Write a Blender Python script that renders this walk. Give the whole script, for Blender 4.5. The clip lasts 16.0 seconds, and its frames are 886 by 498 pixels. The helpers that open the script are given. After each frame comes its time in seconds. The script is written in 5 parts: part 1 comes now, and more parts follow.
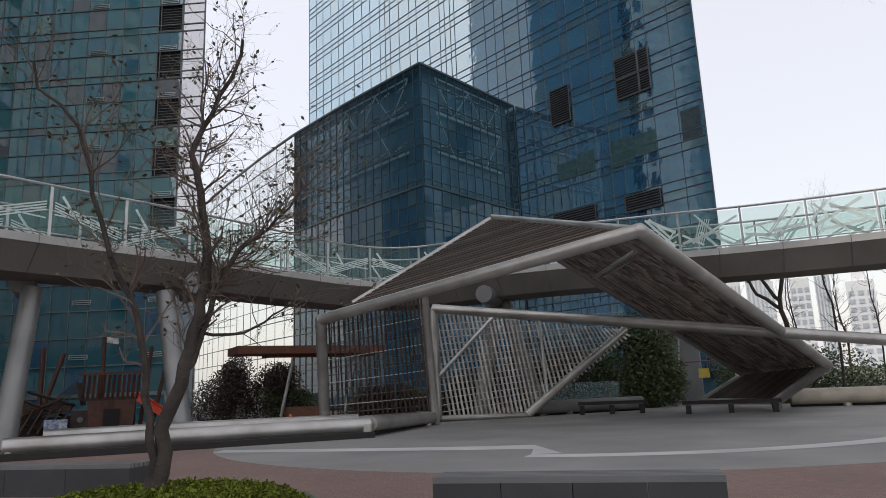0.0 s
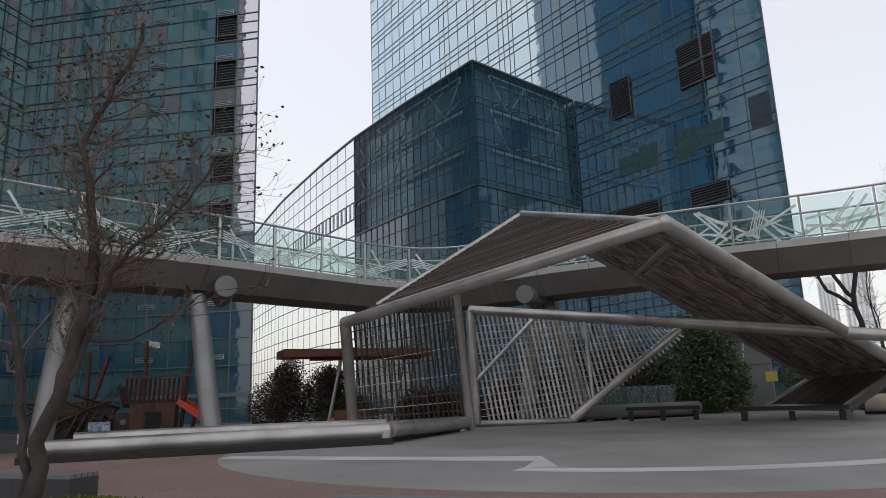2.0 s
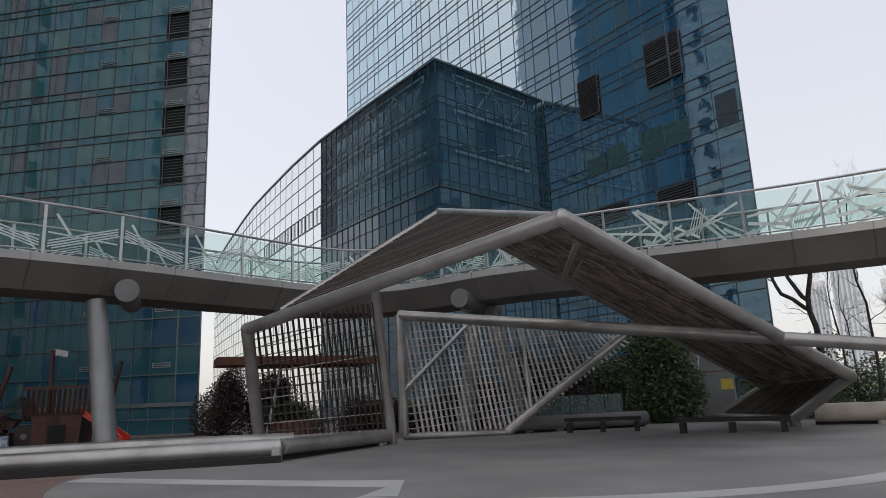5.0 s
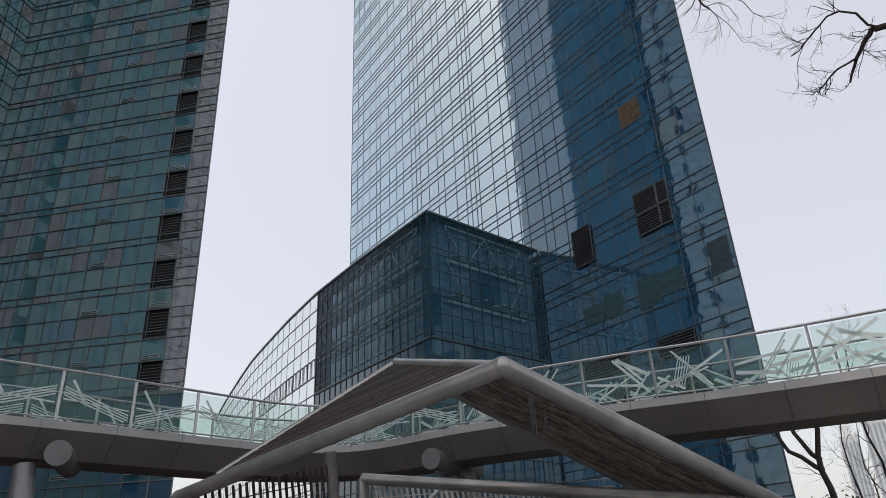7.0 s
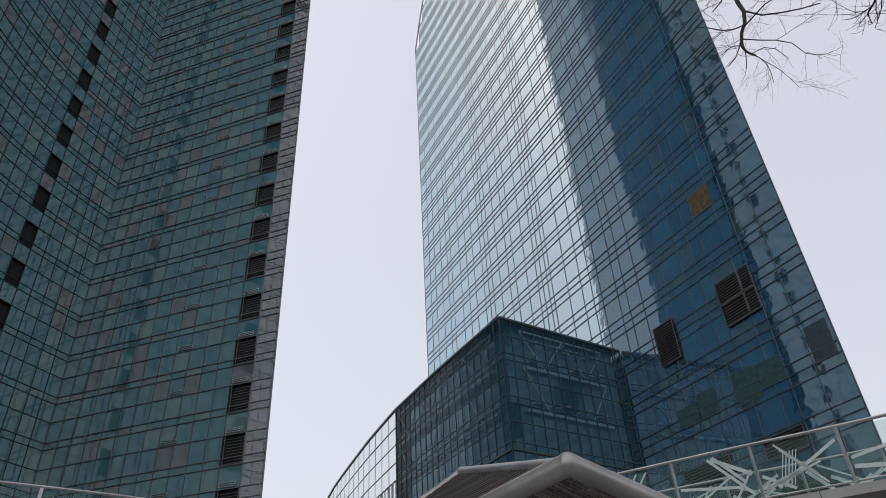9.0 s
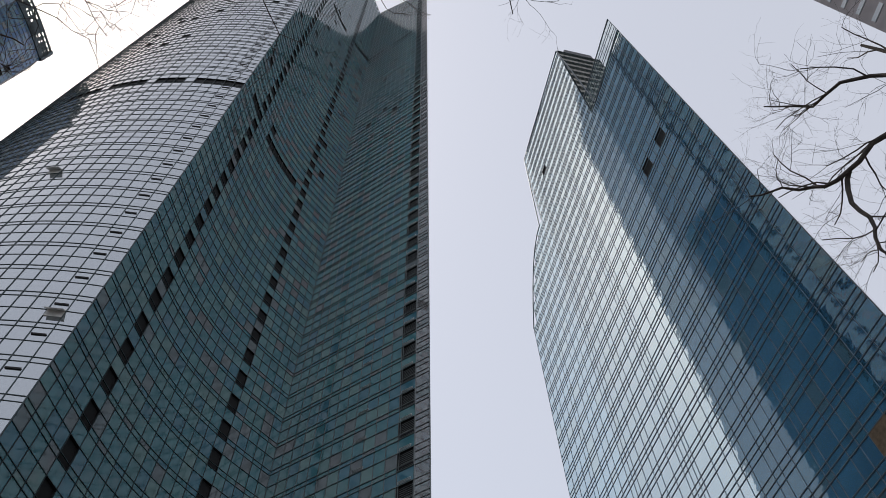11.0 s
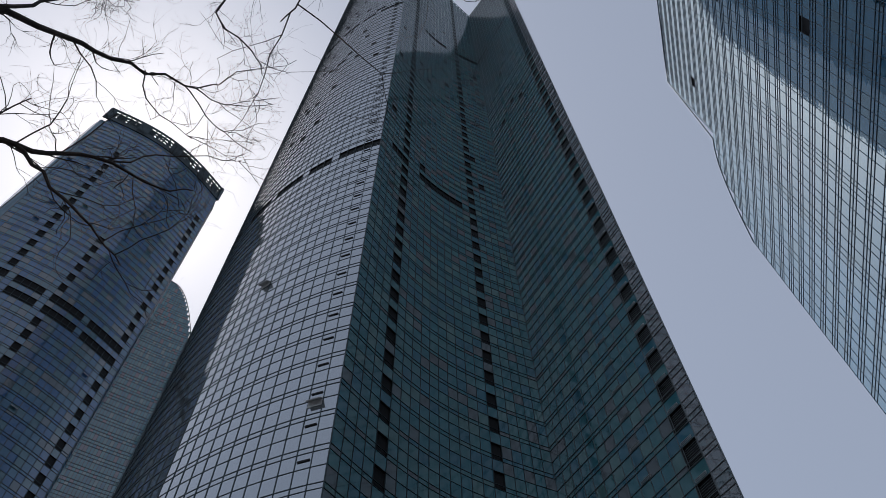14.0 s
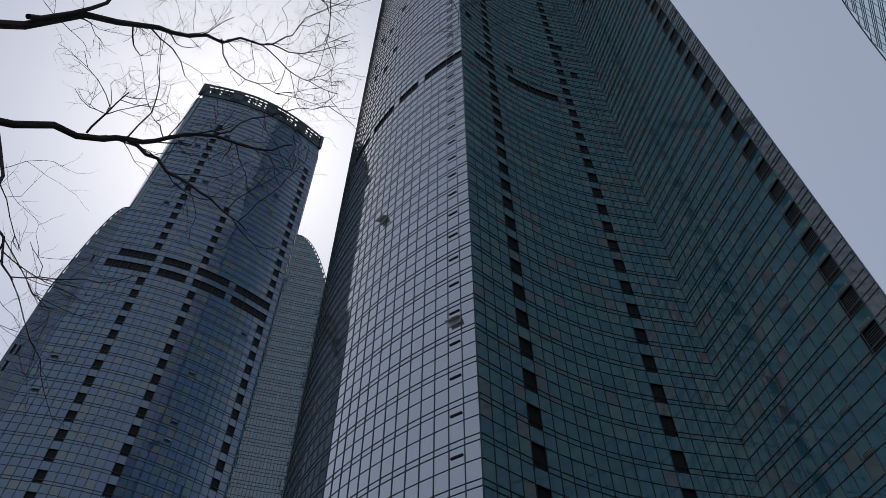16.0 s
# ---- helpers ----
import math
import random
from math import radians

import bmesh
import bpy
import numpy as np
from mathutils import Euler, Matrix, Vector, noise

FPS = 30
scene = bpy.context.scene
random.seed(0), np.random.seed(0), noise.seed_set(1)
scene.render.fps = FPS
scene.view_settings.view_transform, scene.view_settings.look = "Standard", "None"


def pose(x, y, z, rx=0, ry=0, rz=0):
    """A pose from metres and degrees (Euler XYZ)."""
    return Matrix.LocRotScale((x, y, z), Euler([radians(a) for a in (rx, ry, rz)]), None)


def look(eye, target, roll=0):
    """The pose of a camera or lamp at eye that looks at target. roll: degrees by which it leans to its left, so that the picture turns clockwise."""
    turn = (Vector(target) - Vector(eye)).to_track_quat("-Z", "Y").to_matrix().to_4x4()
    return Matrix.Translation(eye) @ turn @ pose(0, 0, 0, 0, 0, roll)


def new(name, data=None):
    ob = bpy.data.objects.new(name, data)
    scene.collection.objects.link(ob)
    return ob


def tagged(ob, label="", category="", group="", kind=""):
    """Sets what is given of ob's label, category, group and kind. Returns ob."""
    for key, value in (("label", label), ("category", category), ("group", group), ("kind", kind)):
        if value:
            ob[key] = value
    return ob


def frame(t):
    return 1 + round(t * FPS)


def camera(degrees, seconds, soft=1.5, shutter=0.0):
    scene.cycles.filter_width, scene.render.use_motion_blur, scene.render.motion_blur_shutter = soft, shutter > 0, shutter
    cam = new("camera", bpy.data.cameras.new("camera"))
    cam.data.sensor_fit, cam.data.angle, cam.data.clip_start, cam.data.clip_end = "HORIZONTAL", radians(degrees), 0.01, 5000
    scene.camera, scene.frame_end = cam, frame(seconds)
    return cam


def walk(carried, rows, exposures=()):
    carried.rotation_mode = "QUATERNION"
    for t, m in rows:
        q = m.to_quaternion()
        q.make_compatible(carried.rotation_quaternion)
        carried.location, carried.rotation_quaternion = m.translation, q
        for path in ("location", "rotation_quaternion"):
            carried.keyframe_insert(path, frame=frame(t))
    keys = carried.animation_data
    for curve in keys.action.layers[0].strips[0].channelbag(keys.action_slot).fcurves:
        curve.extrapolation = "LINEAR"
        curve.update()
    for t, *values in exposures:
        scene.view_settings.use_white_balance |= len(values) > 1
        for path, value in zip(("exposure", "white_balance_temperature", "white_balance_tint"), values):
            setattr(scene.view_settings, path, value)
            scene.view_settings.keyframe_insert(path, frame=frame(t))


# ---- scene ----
cam = camera(65.3, 16.0, soft=0.8)
PATH = [
    (0, (1.876, 0.953, 1.298), (0.575, 2.418, 1.700), -2.3),
    (0.5, (2.009, 1.455, 1.294), (0.608, 2.824, 1.698), -2.2),
    (1, (2.303, 1.844, 1.342), (0.860, 3.168, 1.747), -2),
    (1.5, (2.430, 2.335, 1.351), (0.977, 3.646, 1.763), -2.1),
    (2, (2.506, 2.878, 1.331), (1.048, 4.183, 1.746), -2.1),
    (2.5, (2.630, 3.432, 1.328), (1.173, 4.736, 1.745), -2.1),
    (3, (2.699, 4.003, 1.296), (1.244, 5.310, 1.716), -2.2),
    (3.5, (2.826, 4.549, 1.289), (1.374, 5.858, 1.707), -2.2),
    (3.7, (2.895, 4.791, 1.294), (1.442, 6.099, 1.713), -2.3),
    (5.8, (3.188, 6.947, 1.532), (1.760, 8.267, 1.997), -2.4),
    (6, (3.234, 7.230, 1.560), (1.810, 8.540, 2.069), -2.6),
    (6.5, (3.213, 7.753, 1.595), (1.814, 9.017, 2.262), -2.6),
    (7, (3.190, 8.298, 1.640), (1.833, 9.499, 2.488), -2.7),
    (7.5, (3.128, 8.665, 1.603), (1.782, 9.808, 2.541), -2.7),
    (8, (3.028, 9.103, 1.571), (1.657, 10.180, 2.552), -2.5),
    (8.2, (2.962, 9.242, 1.572), (1.583, 10.297, 2.564), -2.5),
    (10.3, (2.365, 9.631, 1.606), (1.162, 10.217, 3.093), -4),
    (10.5, (2.336, 9.632, 1.610), (1.156, 10.155, 3.138), -3.7),
    (11, (2.280, 9.643, 1.620), (1.304, 10.023, 3.324), -2.4),
    (11.5, (2.279, 9.654, 1.630), (1.453, 9.956, 3.426), -2.4),
    (12, (2.270, 9.659, 1.640), (1.472, 9.913, 3.456), -3.4),
    (12.5, (2.254, 9.676, 1.650), (1.428, 9.850, 3.463), -3.5),
    (13, (2.220, 9.686, 1.660), (1.344, 9.756, 3.456), -3.1),
    (13.5, (2.204, 9.692, 1.670), (1.267, 9.656, 3.436), -1.8),
    (14, (2.201, 9.688, 1.680), (1.165, 9.543, 3.384), -1.3),
    (14.5, (2.197, 9.667, 1.690), (1.122, 9.417, 3.358), -1),
    (15, (2.195, 9.686, 1.700), (1.103, 9.344, 3.341), -0.6),
    (15.5, (2.176, 9.688, 1.710), (1.071, 9.259, 3.321), -0.7),
    (16, (2.169, 9.697, 1.720), (1.025, 9.180, 3.277), 0.1),
]
walk(cam, [(t, look(eye, aim, roll)) for t, eye, aim, roll in PATH],
     [(0, 0.66, 6900, 12), (8, 0.38, 6750, 12), (10.5, 0.36, 6650, 12), (11.0, 0.24, 6550, 11), (11.6, -0.26, 6250, 10), (12.1, -0.58, 6050, 10), (13, -0.6, 5850, 10), (16, -0.68, 5750, 10)])

# ---------- light ----------
SUN_AZ, SUN_EL = -126.0, 56.5          # bearing from +x, elevation, degrees
world = bpy.data.worlds.new("sky")
scene.world = world
world.use_nodes = True
wn = world.node_tree
sky = wn.nodes.new("ShaderNodeTexSky")
sky.sky_type = "NISHITA"
sky.sun_disc = False
sky.sun_elevation = radians(SUN_EL)
sky.sun_rotation = radians(90 - SUN_AZ)
sky.air_density, sky.dust_density, sky.ozone_density = 1.3, 2.9, 2.0
haze = wn.nodes.new("ShaderNodeMix")          # thin bright haze over the whole sky
haze.data_type, haze.blend_type = "RGBA", "ADD"
haze.inputs[0].default_value = 1.0
haze.inputs[7].default_value = (9.0, 9.1, 9.6, 1)
wn.links.new(sky.outputs[0], haze.inputs[6])
wn.nodes["Background"].inputs["Strength"].default_value = 0.048
wn.links.new(haze.outputs[2], wn.nodes["Background"].inputs["Color"])
sun = new("sun", bpy.data.lights.new("sun", "SUN"))
sun.data.energy, sun.data.angle, sun.data.color = 2.2, radians(1.5), (1.0, 0.95, 0.88)
sun_dir = Vector((math.cos(radians(SUN_EL)) * math.cos(radians(SUN_AZ)), math.cos(radians(SUN_EL)) * math.sin(radians(SUN_AZ)), math.sin(radians(SUN_EL))))
sun.matrix_world = look(sun_dir * 400, (0, 0, 0))


# ---------- materials ----------
def material(name, base, rough=0.6, metal=0.0, vary=0.25, scale=1.5, bump=0.15, grain=40.0, spec=0.5, island=0.0, second=None):
    """A surface with large stains, fine grain and relief; island: change from piece to piece; second: the stain's colour."""
    m = bpy.data.materials.new(name)
    m.use_nodes = True
    n, l = m.node_tree.nodes, m.node_tree.links
    b = n["Principled BSDF"]
    b.inputs["Metallic"].default_value = metal
    b.inputs["Specular IOR Level"].default_value = spec
    co = n.new("ShaderNodeTexCoord")
    big = n.new("ShaderNodeTexNoise")
    big.inputs["Scale"].default_value, big.inputs["Detail"].default_value = scale, 6
    fine = n.new("ShaderNodeTexNoise")
    fine.inputs["Scale"].default_value, fine.inputs["Detail"].default_value = grain, 4
    for t in (big, fine):
        l.new(co.outputs["Object"], t.inputs["Vector"])
    mix = n.new("ShaderNodeMix")
    mix.data_type = "RGBA"
    dark = second or tuple(c * (1 - vary) for c in base)
    lite = tuple(min(1, c * (1 + vary * 0.6)) for c in base)
    mix.inputs[6].default_value, mix.inputs[7].default_value = (*dark, 1), (*lite, 1)
    ramp = n.new("ShaderNodeMapRange")
    ramp.inputs[1].default_value, ramp.inputs[2].default_value = 0.32, 0.68
    l.new(big.outputs[0], ramp.inputs[0])
    l.new(ramp.outputs[0], mix.inputs[0])
    val = n.new("ShaderNodeHueSaturation")
    l.new(mix.outputs[2], val.inputs["Color"])
    add = n.new("ShaderNodeMapRange")
    add.inputs[3].default_value, add.inputs[4].default_value = 1 - vary * 0.6, 1 + vary * 0.6
    l.new(fine.outputs[0], add.inputs[0])
    last = add.outputs[0]
    if island:
        r = piece_random(n, l)
        mr = n.new("ShaderNodeMapRange")
        mr.inputs[3].default_value, mr.inputs[4].default_value = 1 - island, 1 + island
        l.new(r, mr.inputs[0])
        mu = n.new("ShaderNodeMath")
        mu.operation = "MULTIPLY"
        l.new(last, mu.inputs[0]), l.new(mr.outputs[0], mu.inputs[1])
        last = mu.outputs[0]
    l.new(last, val.inputs["Value"])
    l.new(val.outputs[0], b.inputs["Base Color"])
    rr = n.new("ShaderNodeMapRange")
    rr.inputs[3].default_value, rr.inputs[4].default_value = max(0.02, rough - 0.1), min(1, rough + 0.12)
    l.new(big.outputs[0], rr.inputs[0])
    l.new(rr.outputs[0], b.inputs["Roughness"])
    if bump:
        bp = n.new("ShaderNodeBump")
        bp.inputs["Strength"].default_value, bp.inputs["Distance"].default_value = bump, 0.02
        l.new(fine.outputs[0], bp.inputs["Height"])
        l.new(bp.outputs[0], b.inputs["Normal"])
    return m


def piece_random(n, l):
    geo, obj = n.new("ShaderNodeNewGeometry"), n.new("ShaderNodeObjectInfo")
    a = n.new("ShaderNodeMath")
    l.new(geo.outputs["Random Per Island"], a.inputs[0]), l.new(obj.outputs["Random"], a.inputs[1])
    f = n.new("ShaderNodeMath")
    f.operation = "FRACT"
    l.new(a.outputs[0], f.inputs[0])
    return f.outputs[0]


def facade_glass(name, tints, ior, rough=0.03, wave=0.02, coat=0.0, coat_tint=(0.8, 0.86, 0.88)):
    """Coated facade glass whose tint changes from pane to pane (blinds, rooms behind), slightly wavy."""
    m = bpy.data.materials.new(name)
    m.use_nodes = True
    n, l = m.node_tree.nodes, m.node_tree.links
    b = n["Principled BSDF"]
    r = piece_random(n, l)
    ramp = n.new("ShaderNodeValToRGB")
    ramp.color_ramp.interpolation = "CONSTANT"
    while len(ramp.color_ramp.elements) < len(tints):
        ramp.color_ramp.elements.new(0.5)
    pos = 0.0
    for e, (w, c) in zip(ramp.color_ramp.elements, tints):
        e.position, e.color = pos, (*c, 1)
        pos += w
    l.new(r, ramp.inputs[0])
    co = n.new("ShaderNodeTexCoord")
    t = n.new("ShaderNodeTexNoise")
    t.inputs["Scale"].default_value, t.inputs["Detail"].default_value = 0.35, 5
    l.new(co.outputs["Object"], t.inputs["Vector"])
    v = n.new("ShaderNodeHueSaturation")
    mr = n.new("ShaderNodeMapRange")
    mr.inputs[3].default_value, mr.inputs[4].default_value = 0.7, 1.3
    l.new(t.outputs[0], mr.inputs[0]), l.new(mr.outputs[0], v.inputs["Value"])
    l.new(ramp.outputs[0], v.inputs["Color"])
    l.new(v.outputs[0], b.inputs["Base Color"])
    b.inputs["IOR"].default_value, b.inputs["Roughness"].default_value = ior, rough
    w = n.new("ShaderNodeTexNoise")
    w.inputs["Scale"].default_value = 0.8
    l.new(co.outputs["Object"], w.inputs["Vector"])
    bp = n.new("ShaderNodeBump")
    bp.inputs["Strength"].default_value, bp.inputs["Distance"].default_value = wave, 0.3
    l.new(w.outputs[0], bp.inputs["Height"]), l.new(bp.outputs[0], b.inputs["Normal"])
    if coat:                                   # mirror coating of the panes
        gl, mx = n.new("ShaderNodeBsdfGlossy"), n.new("ShaderNodeMixShader")
        gl.inputs["Color"].default_value, gl.inputs["Roughness"].default_value = (*coat_tint, 1), rough
        l.new(bp.outputs[0], gl.inputs["Normal"])
        mx.inputs[0].default_value = coat
        l.new(b.outputs[0], mx.inputs[1]), l.new(gl.outputs[0], mx.inputs[2])
        l.new(mx.outputs[0], n["Material Output"].inputs[0])
    return m


def blind(name, colour):
    """A pane with a slatted blind close behind it."""
    return material(name, colour, 0.12, 0, 0.3, 2.5, 0.05, 12, spec=0.7)


def clear_glass(name, tint, alpha_mix, through_tint=(0.89, 0.945, 0.925)):
    m = bpy.data.materials.new(name)
    m.use_nodes = True
    n, l = m.node_tree.nodes, m.node_tree.links
    b = n["Principled BSDF"]
    b.inputs["Base Color"].default_value, b.inputs["Roughness"].default_value = (*tint, 1), 0.03
    tr = n.new("ShaderNodeBsdfTransparent")
    tr.inputs[0].default_value = (*through_tint, 1)
    mx = n.new("ShaderNodeMixShader")
    mx.inputs[0].default_value = alpha_mix
    l.new(tr.outputs[0], mx.inputs[1]), l.new(b.outputs[0], mx.inputs[2])
    l.new(mx.outputs[0], n["Material Output"].inputs[0])
    return m


MAT = {
    "dark_glass": facade_glass("dark_glass", [(0.42, (0.062, 0.20, 0.235)), (0.26, (0.085, 0.22, 0.235)), (0.14, (0.058, 0.18, 0.24)), (0.10, (0.145, 0.165, 0.175)), (0.08, (0.13, 0.245, 0.24))], 2.5),
    # lower floors: dark reflections of what stands opposite put into the tint
    "base_glass": facade_glass("base_glass", [(0.5, (0.024, 0.095, 0.125)), (0.3, (0.032, 0.11, 0.13)), (0.2, (0.02, 0.075, 0.135))], 1.75, wave=0.03),
    "navy_glass": facade_glass("navy_glass", [(0.40, (0.042, 0.12, 0.27)), (0.30, (0.052, 0.145, 0.25)), (0.2, (0.07, 0.155, 0.20)), (0.1, (0.13, 0.16, 0.18))], 2.2),
    "mirror_glass": facade_glass("mirror_glass", [(0.6, (0.10, 0.13, 0.14)), (0.4, (0.12, 0.15, 0.15))], 2.0, wave=0.06, coat=0.82, coat_tint=(0.90, 0.92, 0.91)),
    "box_glass": facade_glass("box_glass", [(0.5, (0.018, 0.075, 0.135)), (0.3, (0.025, 0.09, 0.14)), (0.2, (0.045, 0.11, 0.145))], 1.6, wave=0.03, coat=0.03, coat_tint=(0.6, 0.8, 0.85)),
    # edge strip: bright sky reflection partly put into the pale base colour
    "strip_shine_glass": facade_glass("strip_shine_glass", [(0.5, (0.30, 0.29, 0.30)), (0.3, (0.22, 0.22, 0.23)), (0.2, (0.16, 0.19, 0.20))], 2.2, coat=0.45, coat_tint=(0.95, 0.9, 0.9)),
    "blue_glass": facade_glass("blue_glass", [(0.5, (0.042, 0.17, 0.32)), (0.25, (0.036, 0.145, 0.28)), (0.15, (0.055, 0.20, 0.335)), (0.10, (0.09, 0.17, 0.22))], 1.6, wave=0.03, coat=0.50, coat_tint=(0.70, 0.84, 0.87)),
    "silver_glass": facade_glass("silver_glass", [(0.5, (0.11, 0.125, 0.13)), (0.3, (0.09, 0.105, 0.112)), (0.2, (0.125, 0.14, 0.145))], 3.0, coat=0.30, coat_tint=(0.90, 0.95, 0.98)),
    "rear_glass": facade_glass("rear_glass", [(1.0, (0.10, 0.20, 0.27))], 2.4),
    "mullion": material("mullion", (0.055, 0.075, 0.08), 0.45, 0.6, 0.2, 0.5, 0.0),
    "mullion_teal": material("mullion_teal", (0.085, 0.12, 0.13), 0.45, 0.5, 0.2, 0.5, 0.0),
    "mullion_blue": material("mullion_blue", (0.12, 0.15, 0.175), 0.4, 0.4, 0.2, 0.5, 0.0),
    "mullion_thin": material("mullion_thin", (0.12, 0.15, 0.155), 0.45, 0.5, 0.2, 0.5, 0.0),
    "mullion_light": material("mullion_light", (0.20, 0.22, 0.22), 0.45, 0.7, 0.2, 0.5, 0.0),
    # near-black: the unlit depth of openings is put into the colour
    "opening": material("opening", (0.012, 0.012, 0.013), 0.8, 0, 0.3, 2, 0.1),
    "louvre": material("louvre", (0.15, 0.155, 0.17), 0.6, 0.3, 0.3, 2, 0.1),
    "steel": material("steel", (0.45, 0.435, 0.415), 0.36, 0.75, 0.25, 0.9, 0.12, 60, second=(0.30, 0.285, 0.262)),
    "steel_dark": material("steel_dark", (0.15, 0.15, 0.15), 0.5, 0.5, 0.25, 1.2, 0.1),
    "steel_bright": material("steel_bright", (0.48, 0.49, 0.48), 0.35, 0.7, 0.2, 1.5, 0.08),
    "slat_wood": material("slat_wood", (0.066, 0.046, 0.038), 0.7, 0, 0.35, 3, 0.3, 80, island=0.5),
    "slat_pale": material("slat_pale", (0.20, 0.16, 0.135), 0.7, 0, 0.35, 3, 0.3, 80, island=0.75),
    "bar": material("bar", (0.46, 0.44, 0.41), 0.55, 0.3, 0.35, 3, 0.2, 60, island=0.3),
    "wire": material("wire", (0.5, 0.5, 0.48), 0.4, 0.6, 0.2),
    "concrete": material("concrete", (0.19, 0.19, 0.188), 0.8, 0, 0.25, 0.6, 0.3, 25),
    "pier_paint": material("pier_paint", (0.27, 0.27, 0.265), 0.4, 0.35, 0.2, 0.8, 0.1, 30),
    "truss": material("truss", (0.74, 0.78, 0.77), 0.6, 0.1, 0.2, 0.8, 0.05, 30),
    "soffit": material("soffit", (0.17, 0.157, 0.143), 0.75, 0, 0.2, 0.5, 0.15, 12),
    "coping": material("coping", (0.42, 0.41, 0.39), 0.6, 0.1, 0.15, 0.8, 0.1),
    "granite": material("granite", (0.268, 0.258, 0.245), 0.7, 0, 0.22, 0.35, 0.3, 55, second=(0.20, 0.195, 0.187)),
    "granite_white": material("granite_white", (0.52, 0.52, 0.51), 0.7, 0, 0.15, 0.5, 0.2, 55),
    "asphalt": material("asphalt", (0.07, 0.07, 0.072), 0.85, 0, 0.3, 0.4, 0.4, 60),
    "stone_dark": material("stone_dark", (0.05, 0.053, 0.056), 0.6, 0, 0.25, 1.2, 0.2, 60, island=0.15),
    "top_stone": material("top_stone", (0.17, 0.175, 0.175), 0.65, 0, 0.2, 1.2, 0.2, 60),
    "bark": material("bark", (0.062, 0.05, 0.042), 0.9, 0, 0.4, 5, 0.8, 45, second=(0.032, 0.027, 0.024)),
    "twig": material("twig", (0.15, 0.115, 0.095), 0.9, 0, 0.3, 5, 0.3),
    "leaf": material("leaf", (0.07, 0.075, 0.03), 0.5, 0, 0.35, 4, 0.1, island=0.45),
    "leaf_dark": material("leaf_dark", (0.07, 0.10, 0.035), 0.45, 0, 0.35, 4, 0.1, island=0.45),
    "hedge_leaf": material("hedge_leaf", (0.125, 0.15, 0.018), 0.7, 0, 0.35, 4, 0.1, island=0.5, spec=0.2),
    "red_leaf": material("red_leaf", (0.05, 0.03, 0.026), 0.6, 0, 0.35, 4, 0.1, island=0.5),
    "needle": material("needle", (0.03, 0.05, 0.026), 0.6, 0, 0.35, 4, 0.1, island=0.45),
    "soil": material("soil", (0.055, 0.045, 0.035), 0.95, 0, 0.35, 2, 0.5),
    "ship_wood": material("ship_wood", (0.085, 0.032, 0.020), 0.6, 0, 0.35, 4, 0.3, 50, island=0.25),
    "ship_dark": material("ship_dark", (0.035, 0.02, 0.016), 0.6, 0, 0.35, 4, 0.3, 50, island=0.25),
    "slide_red": material("slide_red", (0.62, 0.05, 0.015), 0.35, 0, 0.1, 3, 0.0),
    "canopy_wood": material("canopy_wood", (0.16, 0.06, 0.035), 0.6, 0, 0.25, 3, 0.2),
    "bright_white": material("bright_white", (0.72, 0.72, 0.70), 0.6, 0, 0.15, 3, 0.1),
    "blue_tile": material("blue_tile", (0.05, 0.10, 0.25), 0.4, 0, 0.3, 9, 0.1, second=(0.6, 0.62, 0.65)),
    "tyre": material("tyre", (0.02, 0.02, 0.02), 0.8, 0, 0.3, 4, 0.3),
    "orange": material("orange", (0.75, 0.22, 0.03), 0.4, 0, 0.1, 3, 0),
    # lit room behind the pane, painted as a pale green
    "green_lit": blind("green_lit", (0.06, 0.125, 0.13)),
    "grey_blind": blind("grey_blind", (0.06, 0.085, 0.10)),
    "pale_louvre": material("pale_louvre", (0.36, 0.37, 0.33), 0.5, 0.2, 0.25, 0.4, 0.1),
    "yellow_blind": blind("yellow_blind", (0.17, 0.12, 0.075)),
    "yellow_poster": material("yellow_poster", (0.55, 0.42, 0.07), 0.6, 0, 0.2, 2, 0.1),
    "timber_dark": material("timber_dark", (0.014, 0.011, 0.010), 0.65, 0, 0.3, 3, 0.3, 60),
    "pale_pipe": material("pale_pipe", (0.50, 0.44, 0.36), 0.6, 0.2, 0.25, 1.2, 0.15),
    "pink_stone": material("pink_stone", (0.36, 0.325, 0.325), 0.75, 0, 0.15, 0.4, 0.15),
    # far blocks: distance haze is mixed into these two pale colours
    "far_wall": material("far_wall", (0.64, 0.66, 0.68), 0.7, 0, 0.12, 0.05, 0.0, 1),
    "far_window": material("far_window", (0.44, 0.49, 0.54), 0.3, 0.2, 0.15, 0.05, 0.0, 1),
    "frit": material("frit", (0.62, 0.70, 0.67), 0.6, 0, 0.1, 4, 0.0),
    "hill": material("hill", (0.07, 0.08, 0.05), 0.95, 0, 0.35, 0.05, 0.0),
    "rail_glass": clear_glass("rail_glass", (0.30, 0.42, 0.40), 0.07),
    "box_clear": clear_glass("box_clear", (0.022, 0.10, 0.165), 0.30, (0.68, 0.83, 0.88)),
    "screen_glass": clear_glass("screen_glass", (0.3, 0.42, 0.42), 0.25),
}


